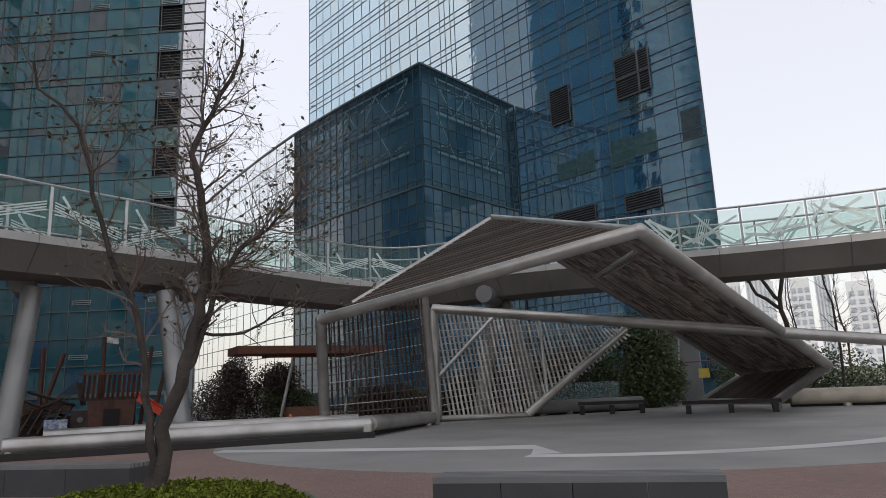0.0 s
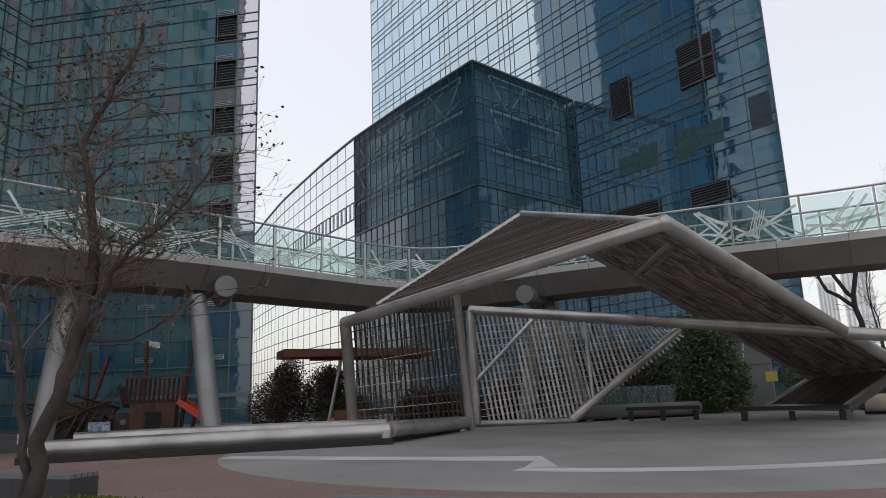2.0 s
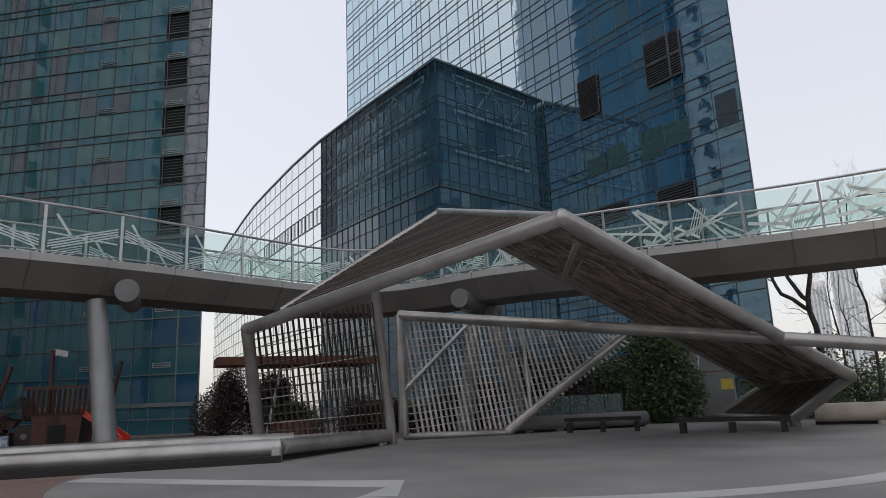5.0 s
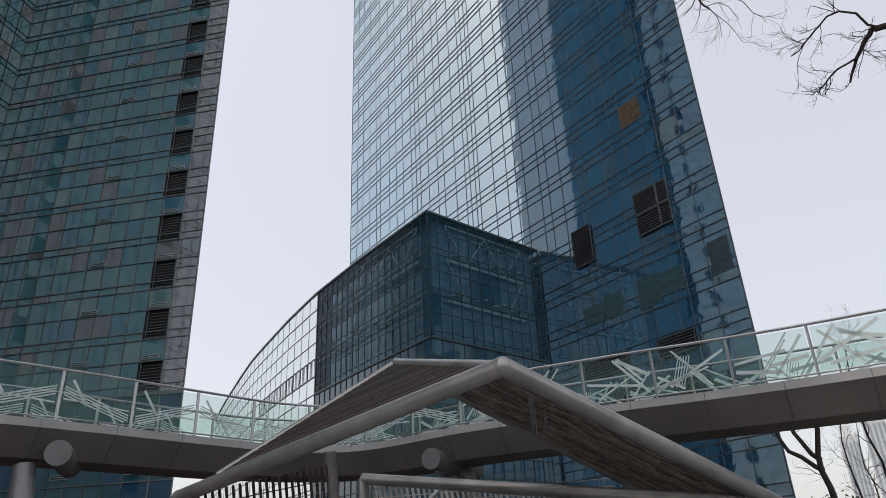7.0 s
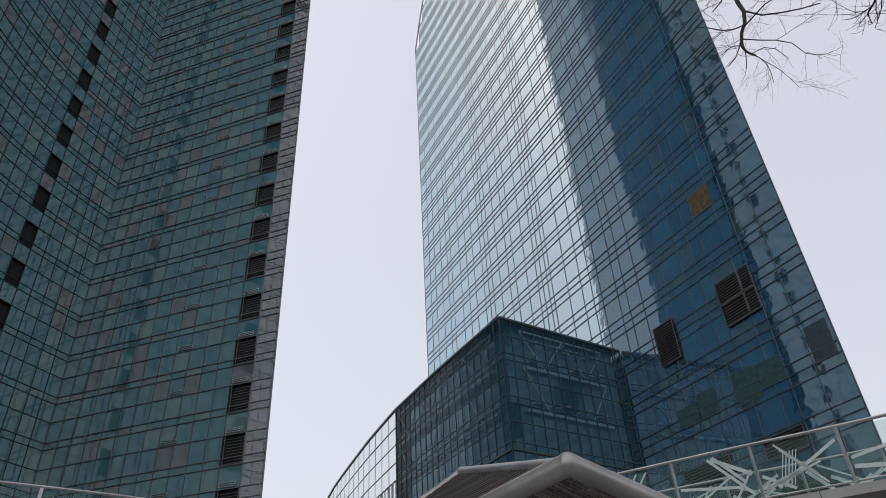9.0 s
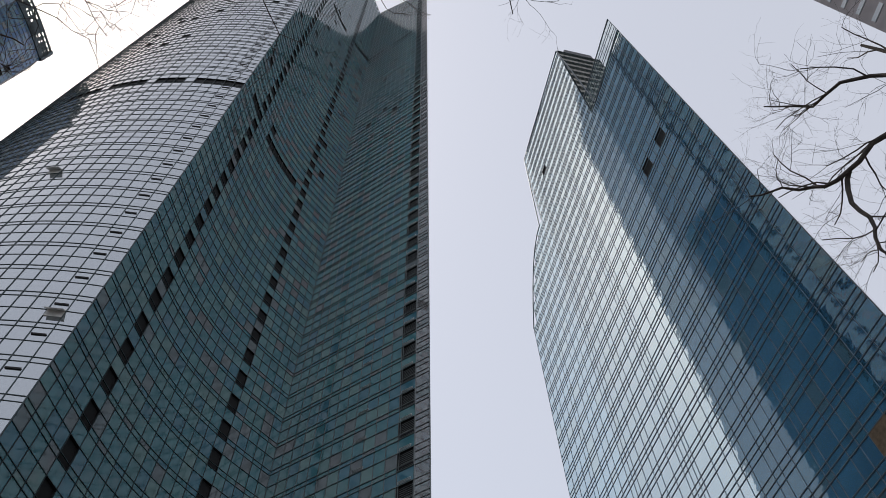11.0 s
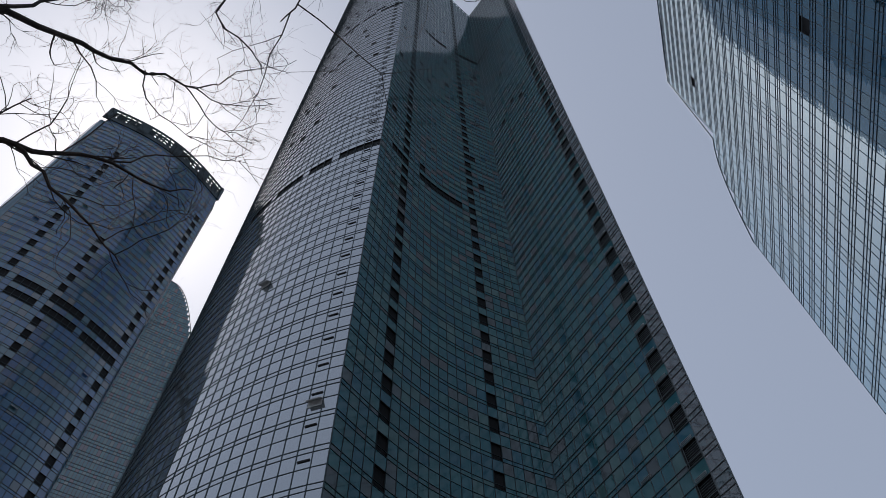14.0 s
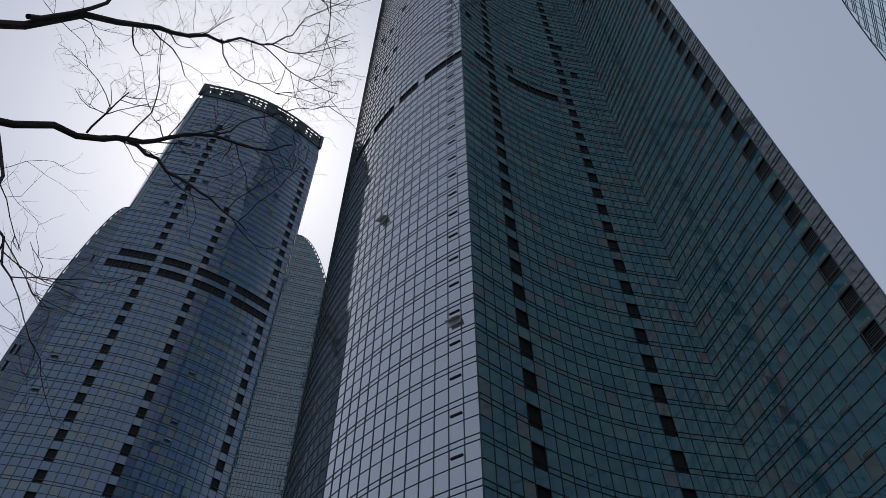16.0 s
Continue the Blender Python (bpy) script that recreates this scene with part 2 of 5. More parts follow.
def brick_paving():
    m = bpy.data.materials.new("brick_paving")
    m.use_nodes = True
    n, l = m.node_tree.nodes, m.node_tree.links
    b = n["Principled BSDF"]
    co = n.new("ShaderNodeTexCoord")
    br = n.new("ShaderNodeTexBrick")
    br.inputs["Color1"].default_value, br.inputs["Color2"].default_value = (0.27, 0.175, 0.15, 1), (0.21, 0.14, 0.12, 1)
    br.inputs["Mortar"].default_value = (0.09, 0.075, 0.07, 1)
    br.inputs["Scale"].default_value, br.inputs["Mortar Size"].default_value = 5.0, 0.012
    l.new(co.outputs["Object"], br.inputs["Vector"])
    no = n.new("ShaderNodeTexNoise")
    no.inputs["Scale"].default_value, no.inputs["Detail"].default_value = 0.5, 6
    l.new(co.outputs["Object"], no.inputs["Vector"])
    hs = n.new("ShaderNodeHueSaturation")
    mr = n.new("ShaderNodeMapRange")
    mr.inputs[3].default_value, mr.inputs[4].default_value = 0.7, 1.25
    l.new(no.outputs[0], mr.inputs[0]), l.new(mr.outputs[0], hs.inputs["Value"])
    l.new(br.outputs[0], hs.inputs["Color"]), l.new(hs.outputs[0], b.inputs["Base Color"])
    b.inputs["Roughness"].default_value = 0.8
    bp = n.new("ShaderNodeBump")
    bp.inputs["Strength"].default_value, bp.inputs["Distance"].default_value = 0.4, 0.01
    l.new(br.outputs["Fac"], bp.inputs["Height"])
    bp.invert = True
    l.new(bp.outputs[0], b.inputs["Normal"])
    return m


MAT["brick"] = brick_paving()


# ---------- building kit ----------
class Kit:
    """Gathers vertices and faces of one mesh."""

    def __init__(self):
        self.v, self.f, self.smooth = [], [], False

    def quad(self, a, b, c, d):
        k = len(self.v)
        self.v += [tuple(a), tuple(b), tuple(c), tuple(d)]
        self.f.append((k, k + 1, k + 2, k + 3))

    def tri(self, a, b, c):
        k = len(self.v)
        self.v += [tuple(a), tuple(b), tuple(c)]
        self.f.append((k, k + 1, k + 2))

    def beam(self, a, b, w, h, up=(0, 0, 1)):
        """A bar from a to b, w wide and h high."""
        a, b = Vector(a), Vector(b)
        d = (b - a).normalized()
        s = d.cross(Vector(up))
        if s.length < 1e-4:
            s = d.cross(Vector((1, 0, 0)))
        s.normalize()
        u = s.cross(d)
        k = len(self.v)
        for p in (a, b):
            for x, y in ((-1, -1), (1, -1), (1, 1), (-1, 1)):
                self.v.append(tuple(p + s * (x * w / 2) + u * (y * h / 2)))
        self.f += [(k, k + 3, k + 2, k + 1), (k + 4, k + 5, k + 6, k + 7)]
        self.f += [(k + i, k + (i + 1) % 4, k + 4 + (i + 1) % 4, k + 4 + i) for i in range(4)]
        return self

    def box(self, c, size, turn=0.0):
        c, (x, y, z) = Vector(c), size
        d = Vector((math.cos(radians(turn)), math.sin(radians(turn)), 0))
        return self.beam(c - d * x / 2, c + d * x / 2, y, z)

    def tube(self, pts, radii, n=12, caps=True):
        """A round tube through pts."""
        pts = [Vector(p) for p in pts]
        if isinstance(radii, (int, float)):
            radii = [radii] * len(pts)
        k, side = len(self.v), None
        for i, p in enumerate(pts):
            d = (pts[min(i + 1, len(pts) - 1)] - pts[max(i - 1, 0)]).normalized()
            if side is None:
                side = d.cross(Vector((0, 0, 1)))
                if side.length < 1e-3:
                    side = Vector((1, 0, 0))
            side = (side - d * side.dot(d)).normalized()
            up = d.cross(side)
            for j in range(n):
                a = 2 * math.pi * j / n
                self.v.append(tuple(p + (side * math.cos(a) + up * math.sin(a)) * radii[i]))
        for i in range(len(pts) - 1):
            for j in range(n):
                a, b = k + i * n + j, k + i * n + (j + 1) % n
                self.f.append((a, b, b + n, a + n))
        if caps:
            self.f.append(tuple(k + j for j in reversed(range(n))))
            e = k + (len(pts) - 1) * n
            self.f.append(tuple(e + j for j in range(n)))
        self.smooth = True
        return self

    def prism(self, outline, z0, z1):
        """An upright prism over a plan outline; z0, z1 may be functions of (x, y)."""
        k, n = len(self.v), len(outline)
        lo = z0 if callable(z0) else (lambda x, y: z0)
        hi = z1 if callable(z1) else (lambda x, y: z1)
        self.v += [(x, y, lo(x, y)) for x, y in outline] + [(x, y, hi(x, y)) for x, y in outline]
        self.f.append(tuple(k + i for i in reversed(range(n))))
        self.f.append(tuple(k + n + i for i in range(n)))
        self.f += [(k + i, k + (i + 1) % n, k + n + (i + 1) % n, k + n + i) for i in range(n)]
        return self


def part(name, kit, mat, parent=None, label="", m=None):
    me = bpy.data.meshes.new(name)
    me.from_pydata(kit.v, [], kit.f)
    me.materials.append(MAT[mat] if isinstance(mat, str) else mat)
    if kit.smooth:
        me.polygons.foreach_set("use_smooth", [True] * len(me.polygons))
        me.set_sharp_from_angle(angle=radians(40))
    me.update()
    ob = new(name, me)
    if parent:
        ob.parent = parent
    if m is not None:
        ob.matrix_basis = m
    if label:
        ob["label"] = label
    return ob


def thing(name, label, category, group="", kind="", at=(0, 0, 0)):
    ob = new(name)
    ob.location = at
    return tagged(ob, label, category, group, kind)


def solo(name, kit, mat, label, category, group="", kind=""):
    return tagged(part(name, kit, mat), label, category, group, kind)


def along(pts, step):
    """Points every step metres along a plan line."""
    out, rest = [], 0.0
    for (x0, y0), (x1, y1) in zip(pts, pts[1:]):
        d = math.hypot(x1 - x0, y1 - y0)
        t = rest
        while t < d - 1e-6:
            out.append((x0 + (x1 - x0) * t / d, y0 + (y1 - y0) * t / d))
            t += step
        rest = t - d
    out.append(pts[-1])
    return out


def curtain_wall(parent, line, z0, tops, storey, rows, glass, frame_mat, bar=0.05, deep=0.09, openings=(), open_rows=(0, 1), tall_ones=(), loose=None, tilt=0.0022, heavy=0.07, upright=0.05, upright_deep=0.09):
    """A curtain wall over the plan line (its outer side to the right of the walking direction); one bay per line step.
    tops: roof height along the line, as pairs (bay, z). openings: {(bay, storey)} dark windows. loose: (bays, z) within which panes are objects of their own."""
    rng = random.Random(len(line) * 7 + int(z0))
    n = len(line) - 1

    def top(i):
        for (a, za), (b, zb) in zip(tops, tops[1:]):
            if a <= i <= b:
                return za + (zb - za) * (i - a) / max(1e-6, b - a)
        return tops[-1][1]
    panes, verts, horiz = Kit(), Kit(), Kit()
    shared = {}
    loose_count = 0
    levels = []
    zmax = max(z for _, z in tops)
    k = 0
    while z0 + k * storey < zmax:
        for r in rows:
            levels.append((k, z0 + k * storey + r))
        k += 1
    for i in range(n):
        a, b = Vector((*line[i], 0)), Vector((*line[i + 1], 0))
        d = (b - a)
        w = d.length
        d.normalize()
        out = Vector((d.y, -d.x, 0))
        zt = min(top(i), top(i + 1))
        for j, (st, z) in enumerate(levels):
            if z >= zt:
                break
            z2 = min(levels[j + 1][1] if j + 1 < len(levels) else zt, zt)
            if z2 - z < 0.05:
                continue
            first = j % len(rows)
            its_rows = (0, 1) if (i, st) in tall_ones else open_rows
            if (i, st) in openings and first in its_rows:
                if first == its_rows[0]:
                    ends = (*rows, storey)
                    hh = ends[its_rows[-1] + 1] - rows[first] - 0.05
                    key = ("open", round(w, 2), round(hh, 2))
                    if key not in shared:
                        kk = Kit()
                        # shallow near-black back and sides stand for the unlit room
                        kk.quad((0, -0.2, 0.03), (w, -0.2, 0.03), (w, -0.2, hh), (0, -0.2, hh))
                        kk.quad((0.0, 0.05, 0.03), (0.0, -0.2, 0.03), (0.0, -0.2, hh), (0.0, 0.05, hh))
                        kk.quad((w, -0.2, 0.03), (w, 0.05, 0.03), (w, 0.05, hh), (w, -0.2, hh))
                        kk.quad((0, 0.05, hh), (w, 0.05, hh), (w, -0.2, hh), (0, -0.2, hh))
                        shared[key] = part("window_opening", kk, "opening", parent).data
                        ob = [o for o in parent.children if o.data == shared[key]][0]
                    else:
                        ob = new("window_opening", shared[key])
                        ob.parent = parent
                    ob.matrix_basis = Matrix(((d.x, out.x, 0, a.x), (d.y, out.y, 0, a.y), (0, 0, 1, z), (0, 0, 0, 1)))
                continue
            tx, tz = rng.gauss(0, tilt), rng.gauss(0, tilt)
            if loose and loose[0] <= i < loose[1] and z < loose[2] and loose_count < 300:
                key = (round(w, 2), round(z2 - z, 2))
                if key not in shared:
                    kk = Kit()
                    kk.beam((0, 0.012, key[1] / 2), (key[0], 0.012, key[1] / 2), 0.024, key[1])
                    shared[key] = part("pane", kk, glass, parent).data
                    ob = [o for o in parent.children if o.data == shared[key]][0]
                else:
                    ob = new("pane", shared[key])
                    ob.parent = parent
                ob.matrix_basis = Matrix.Translation(a + Vector((0, 0, z)) - out * 0.03) @ Matrix.Rotation(math.atan2(d.y, d.x) + tx, 4, "Z") @ Matrix.Rotation(tz, 4, "X")
                loose_count += 1
                continue
            p = [a + Vector((0, 0, z)), b + Vector((0, 0, z)), b + Vector((0, 0, z2)), a + Vector((0, 0, z2))]
            off = (tx * w + tz * (z2 - z), -tx * w + tz * (z2 - z), -tx * w - tz * (z2 - z), tx * w - tz * (z2 - z))
            panes.quad(*[q + out * (o / 2 - 0.02) for q, o in zip(p, off)])
        for z in [z for _, z in levels if z < zt]:
            thick = heavy if (round((z - z0) % storey, 3) in (0.0, round(rows[1], 3))) else bar
            q = a + Vector((0, 0, z))
            e = b + Vector((0, 0, z))
            k2 = len(horiz.v)
            for p in (q, e):
                horiz.v += [tuple(p - out * 0.05 + Vector((0, 0, -thick / 2))), tuple(p + out * deep + Vector((0, 0, -thick / 2))), tuple(p + out * deep + Vector((0, 0, thick / 2))), tuple(p - out * 0.05 + Vector((0, 0, thick / 2)))]
            horiz.f += [(k2, k2 + 1, k2 + 5, k2 + 4), (k2 + 1, k2 + 2, k2 + 6, k2 + 5), (k2 + 2, k2 + 3, k2 + 7, k2 + 6)]
        verts.beam(a + Vector((0, 0, z0)), a + Vector((0, 0, top(i))), upright, upright_deep, up=out)
        # parapet cap
        horiz.beam(a + Vector((0, 0, top(i))), b + Vector((0, 0, top(i + 1))), 0.2, 0.18)
    verts.beam((*line[-1], z0), (*line[-1], top(n)), 0.09, 0.09)
    if panes.f:
        tagged(part("glazing", panes, glass, parent), kind="stuff")
    tagged(part("transom_grid", horiz, frame_mat, parent), kind="stuff")
    tagged(part("mullion_grid", verts, frame_mat, parent), kind="stuff")


def arc(c, r, a0, a1, n):
    return [(c[0] + r * math.cos(radians(a0 + (a1 - a0) * i / n)), c[1] + r * math.sin(radians(a0 + (a1 - a0) * i / n))) for i in range(n + 1)]


# ---------- ground ----------
CX, CY = -9.2, 20.4                    # centre of the round plaza


def ring(r0, r1, a0, a1, z, n=48):
    k = Kit()
    for i in range(n):
        a, b = radians(a0 + (a1 - a0) * i / n), radians(a0 + (a1 - a0) * (i + 1) / n)
        k.quad(*[(CX + r * math.cos(t), CY + r * math.sin(t), z) for r, t in ((r0, a), (r1, a), (r1, b), (r0, b))])
    return k


k = Kit()
k.quad((-2500, -2500, -0.02), (2500, -2500, -0.02), (2500, 2500, -0.02), (-2500, 2500, -0.02))
solo("ground", k, "asphalt", "grey city ground reaching to the horizon", "ground", kind="structure")
k = Kit()
k.prism([(-45, -14), (14, -14), (14, 40), (-45, 40)], -0.015, 0.0)
solo("pavement", k, "brick", "reddish brown brick paving of the walkway", "paving", kind="structure")
k = Kit()
k.prism(arc((CX, CY), 11.3, 0, 357, 119), 0.0, 0.006)
k.prism([(-21, 27), (-2, 27), (10, 24), (14, 38), (-24, 38)], 0.0, 0.005)
solo("plaza_floor", k, "granite", "grey granite floor of the round plaza", "paving", kind="structure")
k = ring(8.3, 8.9, -70, 24, 0.010)
upper = [(-7.6, 14.5), (-9.24, 13.5), (-10.5, 12.9), (-11.9, 12.3), (-15.0, 11.0)]
lower = [(-7.0, 13.6), (-8.62, 12.85), (-9.9, 12.3), (-11.2, 11.75), (-14.5, 10.4)]
for p, q, r, u in zip(upper, upper[1:], lower[1:], lower):
    k.quad((*u, 0.010), (*p, 0.010), (*q, 0.010), (*r, 0.010))
k.quad((-7.0, 13.6, 0.010), (-6.36, 12.6, 0.010), (-5.9, 13.0, 0.010), (-7.6, 14.5, 0.010))
solo("plaza_stripe", k, "granite_white", "pale stone stripe set into the plaza floor", "paving", kind="structure")
k = Kit()
k.prism([(-44, 8), (-24.5, 4), (-24.5, 17), (-40, 24)], 0.0, 0.012)
solo("play_floor", k, "asphalt", "dark rubber floor of the playground", "paving", kind="structure")


# ---------- towers ----------
def left_tower():
    t = thing("apartment_tower", "tall dark green glass apartment tower with a silver curved face", "tower")
    EB, I, EC = Vector((-42.9, 25.2)), Vector((-58.9, 12.7)), Vector((-38.1, -5.4))
    bow = arc((-86.4, 1.4), 48.8, -75, -8.0, 40)
    bow[-1] = tuple(EC)
    d = I - EC
    side = Vector((d.y, -d.x)).normalized()
    stops = [0, 1.3, 2.6, 3.9, 5.2, 6.7] + [6.7 + 1.34 * i for i in range(1, 11)]
    stops += [21.4] + [21.4 + 1.234 * i for i in range(1, 6)]
    L = d.length
    stops[-1] = L
    f2 = [tuple(EC + d * (s / L) - side * (2.4 * math.sin(math.pi * s / L))) for s in stops]
    e = (EB - I)
    L1 = e.length
    s1 = [i * (L1 - 3.6) / 12 for i in range(13)] + [L1 - 1.7, L1]
    f1 = [tuple(I + e * (s / L1)) for s in s1]
    ST, R = 3.83, (0.0, 0.57, 2.25)
    groups = (range(35, 40), range(31, 34), range(26, 30), range(21, 25), range(15, 19))
    belt = {(b, z) for g in groups for b in g for z in (26,)}
    upper = {(b, 52) for g in groups for b in g}
    more = random.Random(31)
    lone = {(more.randint(22, 38), more.randint(30, 66)) for _ in range(30)} | {(36, 40), (30, 44), (33, 46), (25, 47), (22, 50), (35, 52), (31, 55), (27, 58), (20, 57), (37, 60), (32, 63), (26, 66), (34, 69), (23, 70), (29, 72), (36, 74), (24, 44), (17, 33), (28, 33)}
    curtain_wall(t, bow, 2.03, [(0, 330), (14, 339), (40, 315)], ST, R, "silver_glass", "mullion", openings=belt | lone | upper, open_rows=(1,), tall_ones=belt, deep=0.03, bar=0.04, heavy=0.055)
    odd = random.Random(15)
    cols = {(odd.randint(1, 19), odd.randint(28, 72)) for _ in range(26)} | {(4, z) for z in range(0, 78)} | {(15, z) for z in range(0, 74)}
    cols |= {(b, z) for b in (2, 3, 7, 8, 9, 10, 11, 12, 13) for z in (27,)} | {(b, 52) for b in (7, 8, 9, 10, 11, 12, 16, 17, 18, 19, 20)}
    curtain_wall(t, f2, 2.03, [(0, 315), (len(f2) - 1, 262)], ST, R, "dark_glass", "mullion", openings=cols, deep=0.035, heavy=0.06)
    n1 = len(f1) - 1
    curtain_wall(t, f1[:-1], 2.03, [(0, 13.45), (n1 - 1, 13.45)], ST, (0.0, 1.915), "base_glass", "mullion_light", deep=0.09, heavy=0.08, loose=(0, n1, 14))
    curtain_wall(t, f1[:-1], 13.52, [(0, 262), (n1 - 1, 247)], ST, R, "dark_glass", "mullion_light", deep=0.06, openings={(n1 - 2, s) for s in range(0, 59)} | {(b, 49) for b in (0, 1, 2, 3, 6, 7, 8, 9, 10)} | {(3, 34), (6, 35), (8, 34), (5, 41), (7, 44)}, loose=(0, n1, 26))
    curtain_wall(t, f1[-2:], 13.52, [(0, 247), (1, 246)], ST, (0.0, 0.57, 1.5, 2.25), "strip_shine_glass", "mullion_light", deep=0.05)
    curtain_wall(t, f1[-2:], 2.03, [(0, 13.4), (1, 13.4)], ST, (0.0, 1.915), "base_glass", "mullion_light", deep=0.05)
    curtain_wall(t, f1, 0.0, [(0, 1.9), (n1, 1.9)], 2.03, (0.0, 1.0), "base_glass", "mullion_light", deep=0.05)
    curtain_wall(t, f2, 0.0, [(0, 1.9), (len(f2) - 1, 1.9)], 2.03, (0.0, 1.0), "dark_glass", "mullion", deep=0.05)
    g = Kit()
    for z in (0.02, 0.16, 0.30):
        g.beam((0, 0.05, z), (1.3, 0.05, z), 0.06, 0.05)
    for x in (0, 1.3):
        g.beam((x, 0.05, 0), (x, 0.05, 0.32), 0.05, 0.06)
    dd = e.normalized()
    grille = None
    for s in range(0, 40):
        for dist in (8.9, 3.4):
            if grille is None:
                ob = part("vent_grille", g, "steel_bright", t)
                grille = ob.data
            else:
                ob = new("vent_grille", grille)
                ob.parent = t
            p = EB - dd * dist
            ob.matrix_basis = Matrix(((dd.x, dd.y, 0, p.x), (dd.y, -dd.x, 0, p.y), (0, 0, 1, 2.03 + s * ST + 2.38), (0, 0, 0, 1)))
    fr = Kit()
    for x in (0.0, 0.22, 1.86):
        fr.beam((x, 0.06, 0.02), (x, 0.06, 2.25), 0.05, 0.07, up=(0, 1, 0))
    fr.beam((0, 0.06, 0.04), (1.9, 0.06, 0.04), 0.07, 0.06)
    fr.beam((0, 0.06, 2.22), (1.9, 0.06, 2.22), 0.07, 0.06)
    for i in range(9):
        fr.beam((0.25, -0.12, 0.2 + 0.22 * i), (1.85, -0.12, 0.2 + 0.22 * i), 0.04, 0.03)
    frame_mesh = None
    for s in range(3, 60):
        if frame_mesh is None:
            ob = part("window_frame", fr, "mullion_light", t)
            frame_mesh = ob.data
        else:
            ob = new("window_frame", frame_mesh)
            ob.parent = t
        p = EB - dd * 3.6
        ob.matrix_basis = Matrix(((dd.x, dd.y, 0, p.x), (dd.y, -dd.x, 0, p.y), (0, 0, 1, 2.03 + s * ST), (0, 0, 0, 1)))
    # top-hung windows standing open on the curved face
    def sash(name, mat, bays, out_by, w):
        mesh = None
        for bay, z in bays:
            a, b = Vector(bow[bay]), Vector(bow[bay + 1])
            d = (b - a).normalized()
            o = Vector((d.y, -d.x))
            m = (a + b) / 2
            if mesh is None:
                k = Kit().beam((-w / 2, out_by / 2, -0.45), (w / 2, out_by / 2, -0.45), out_by * 1.45, 0.05, up=(0, 0.8, 1))
                k.beam((-w / 2, 0.02, -0.5), (w / 2, 0.02, -0.5), 0.05, 1.0)
                ob = part(name, k, mat, t, "window standing open")
                mesh = ob.data
            else:
                ob = new(name, mesh)
                ob.parent = t
            ob.matrix_basis = Matrix(((d.x, o.x, 0, m.x), (d.y, o.y, 0, m.y), (0, 0, 1, z), (0, 0, 0, 1)))
    # glass sashes in plain white: their bright reflection is put into the colour
    sash("tilted_window", "bright_white", [(38, 46.6), (30, 72.0)], 0.6, 1.4)
    slit = Kit().beam((-0.55, 0.04, 0), (0.55, 0.04, 0), 0.06, 0.16)
    slit_mesh = None
    a, b = Vector(bow[38]), Vector(bow[39])
    d, m = (b - a).normalized(), (a + b) / 2
    for z in range(1, 60):
        if slit_mesh is None:
            ob = part("vent_slit", slit, "opening", t)
            slit_mesh = ob.data
        else:
            ob = new("vent_slit", slit_mesh)
            ob.parent = t
        ob.matrix_basis = Matrix(((d.x, d.y, 0, m.x), (d.y, -d.x, 0, m.y), (0, 0, 1, 2.03 + z * ST + 3.05), (0, 0, 0, 1)))
    core = [(x - 1.0, y) for x, y in bow] + [(x - 0.9, y - 0.5) for x, y in f2[1:]] + [(f1[-1][0] - 1.2, f1[-1][1] + 0.42), (-57.3, 30.0), (-82, 22)]
    k = Kit()
    k.prism(core, 0, lambda x, y: 240)
    part("core", k, "rear_glass", t)
    return t


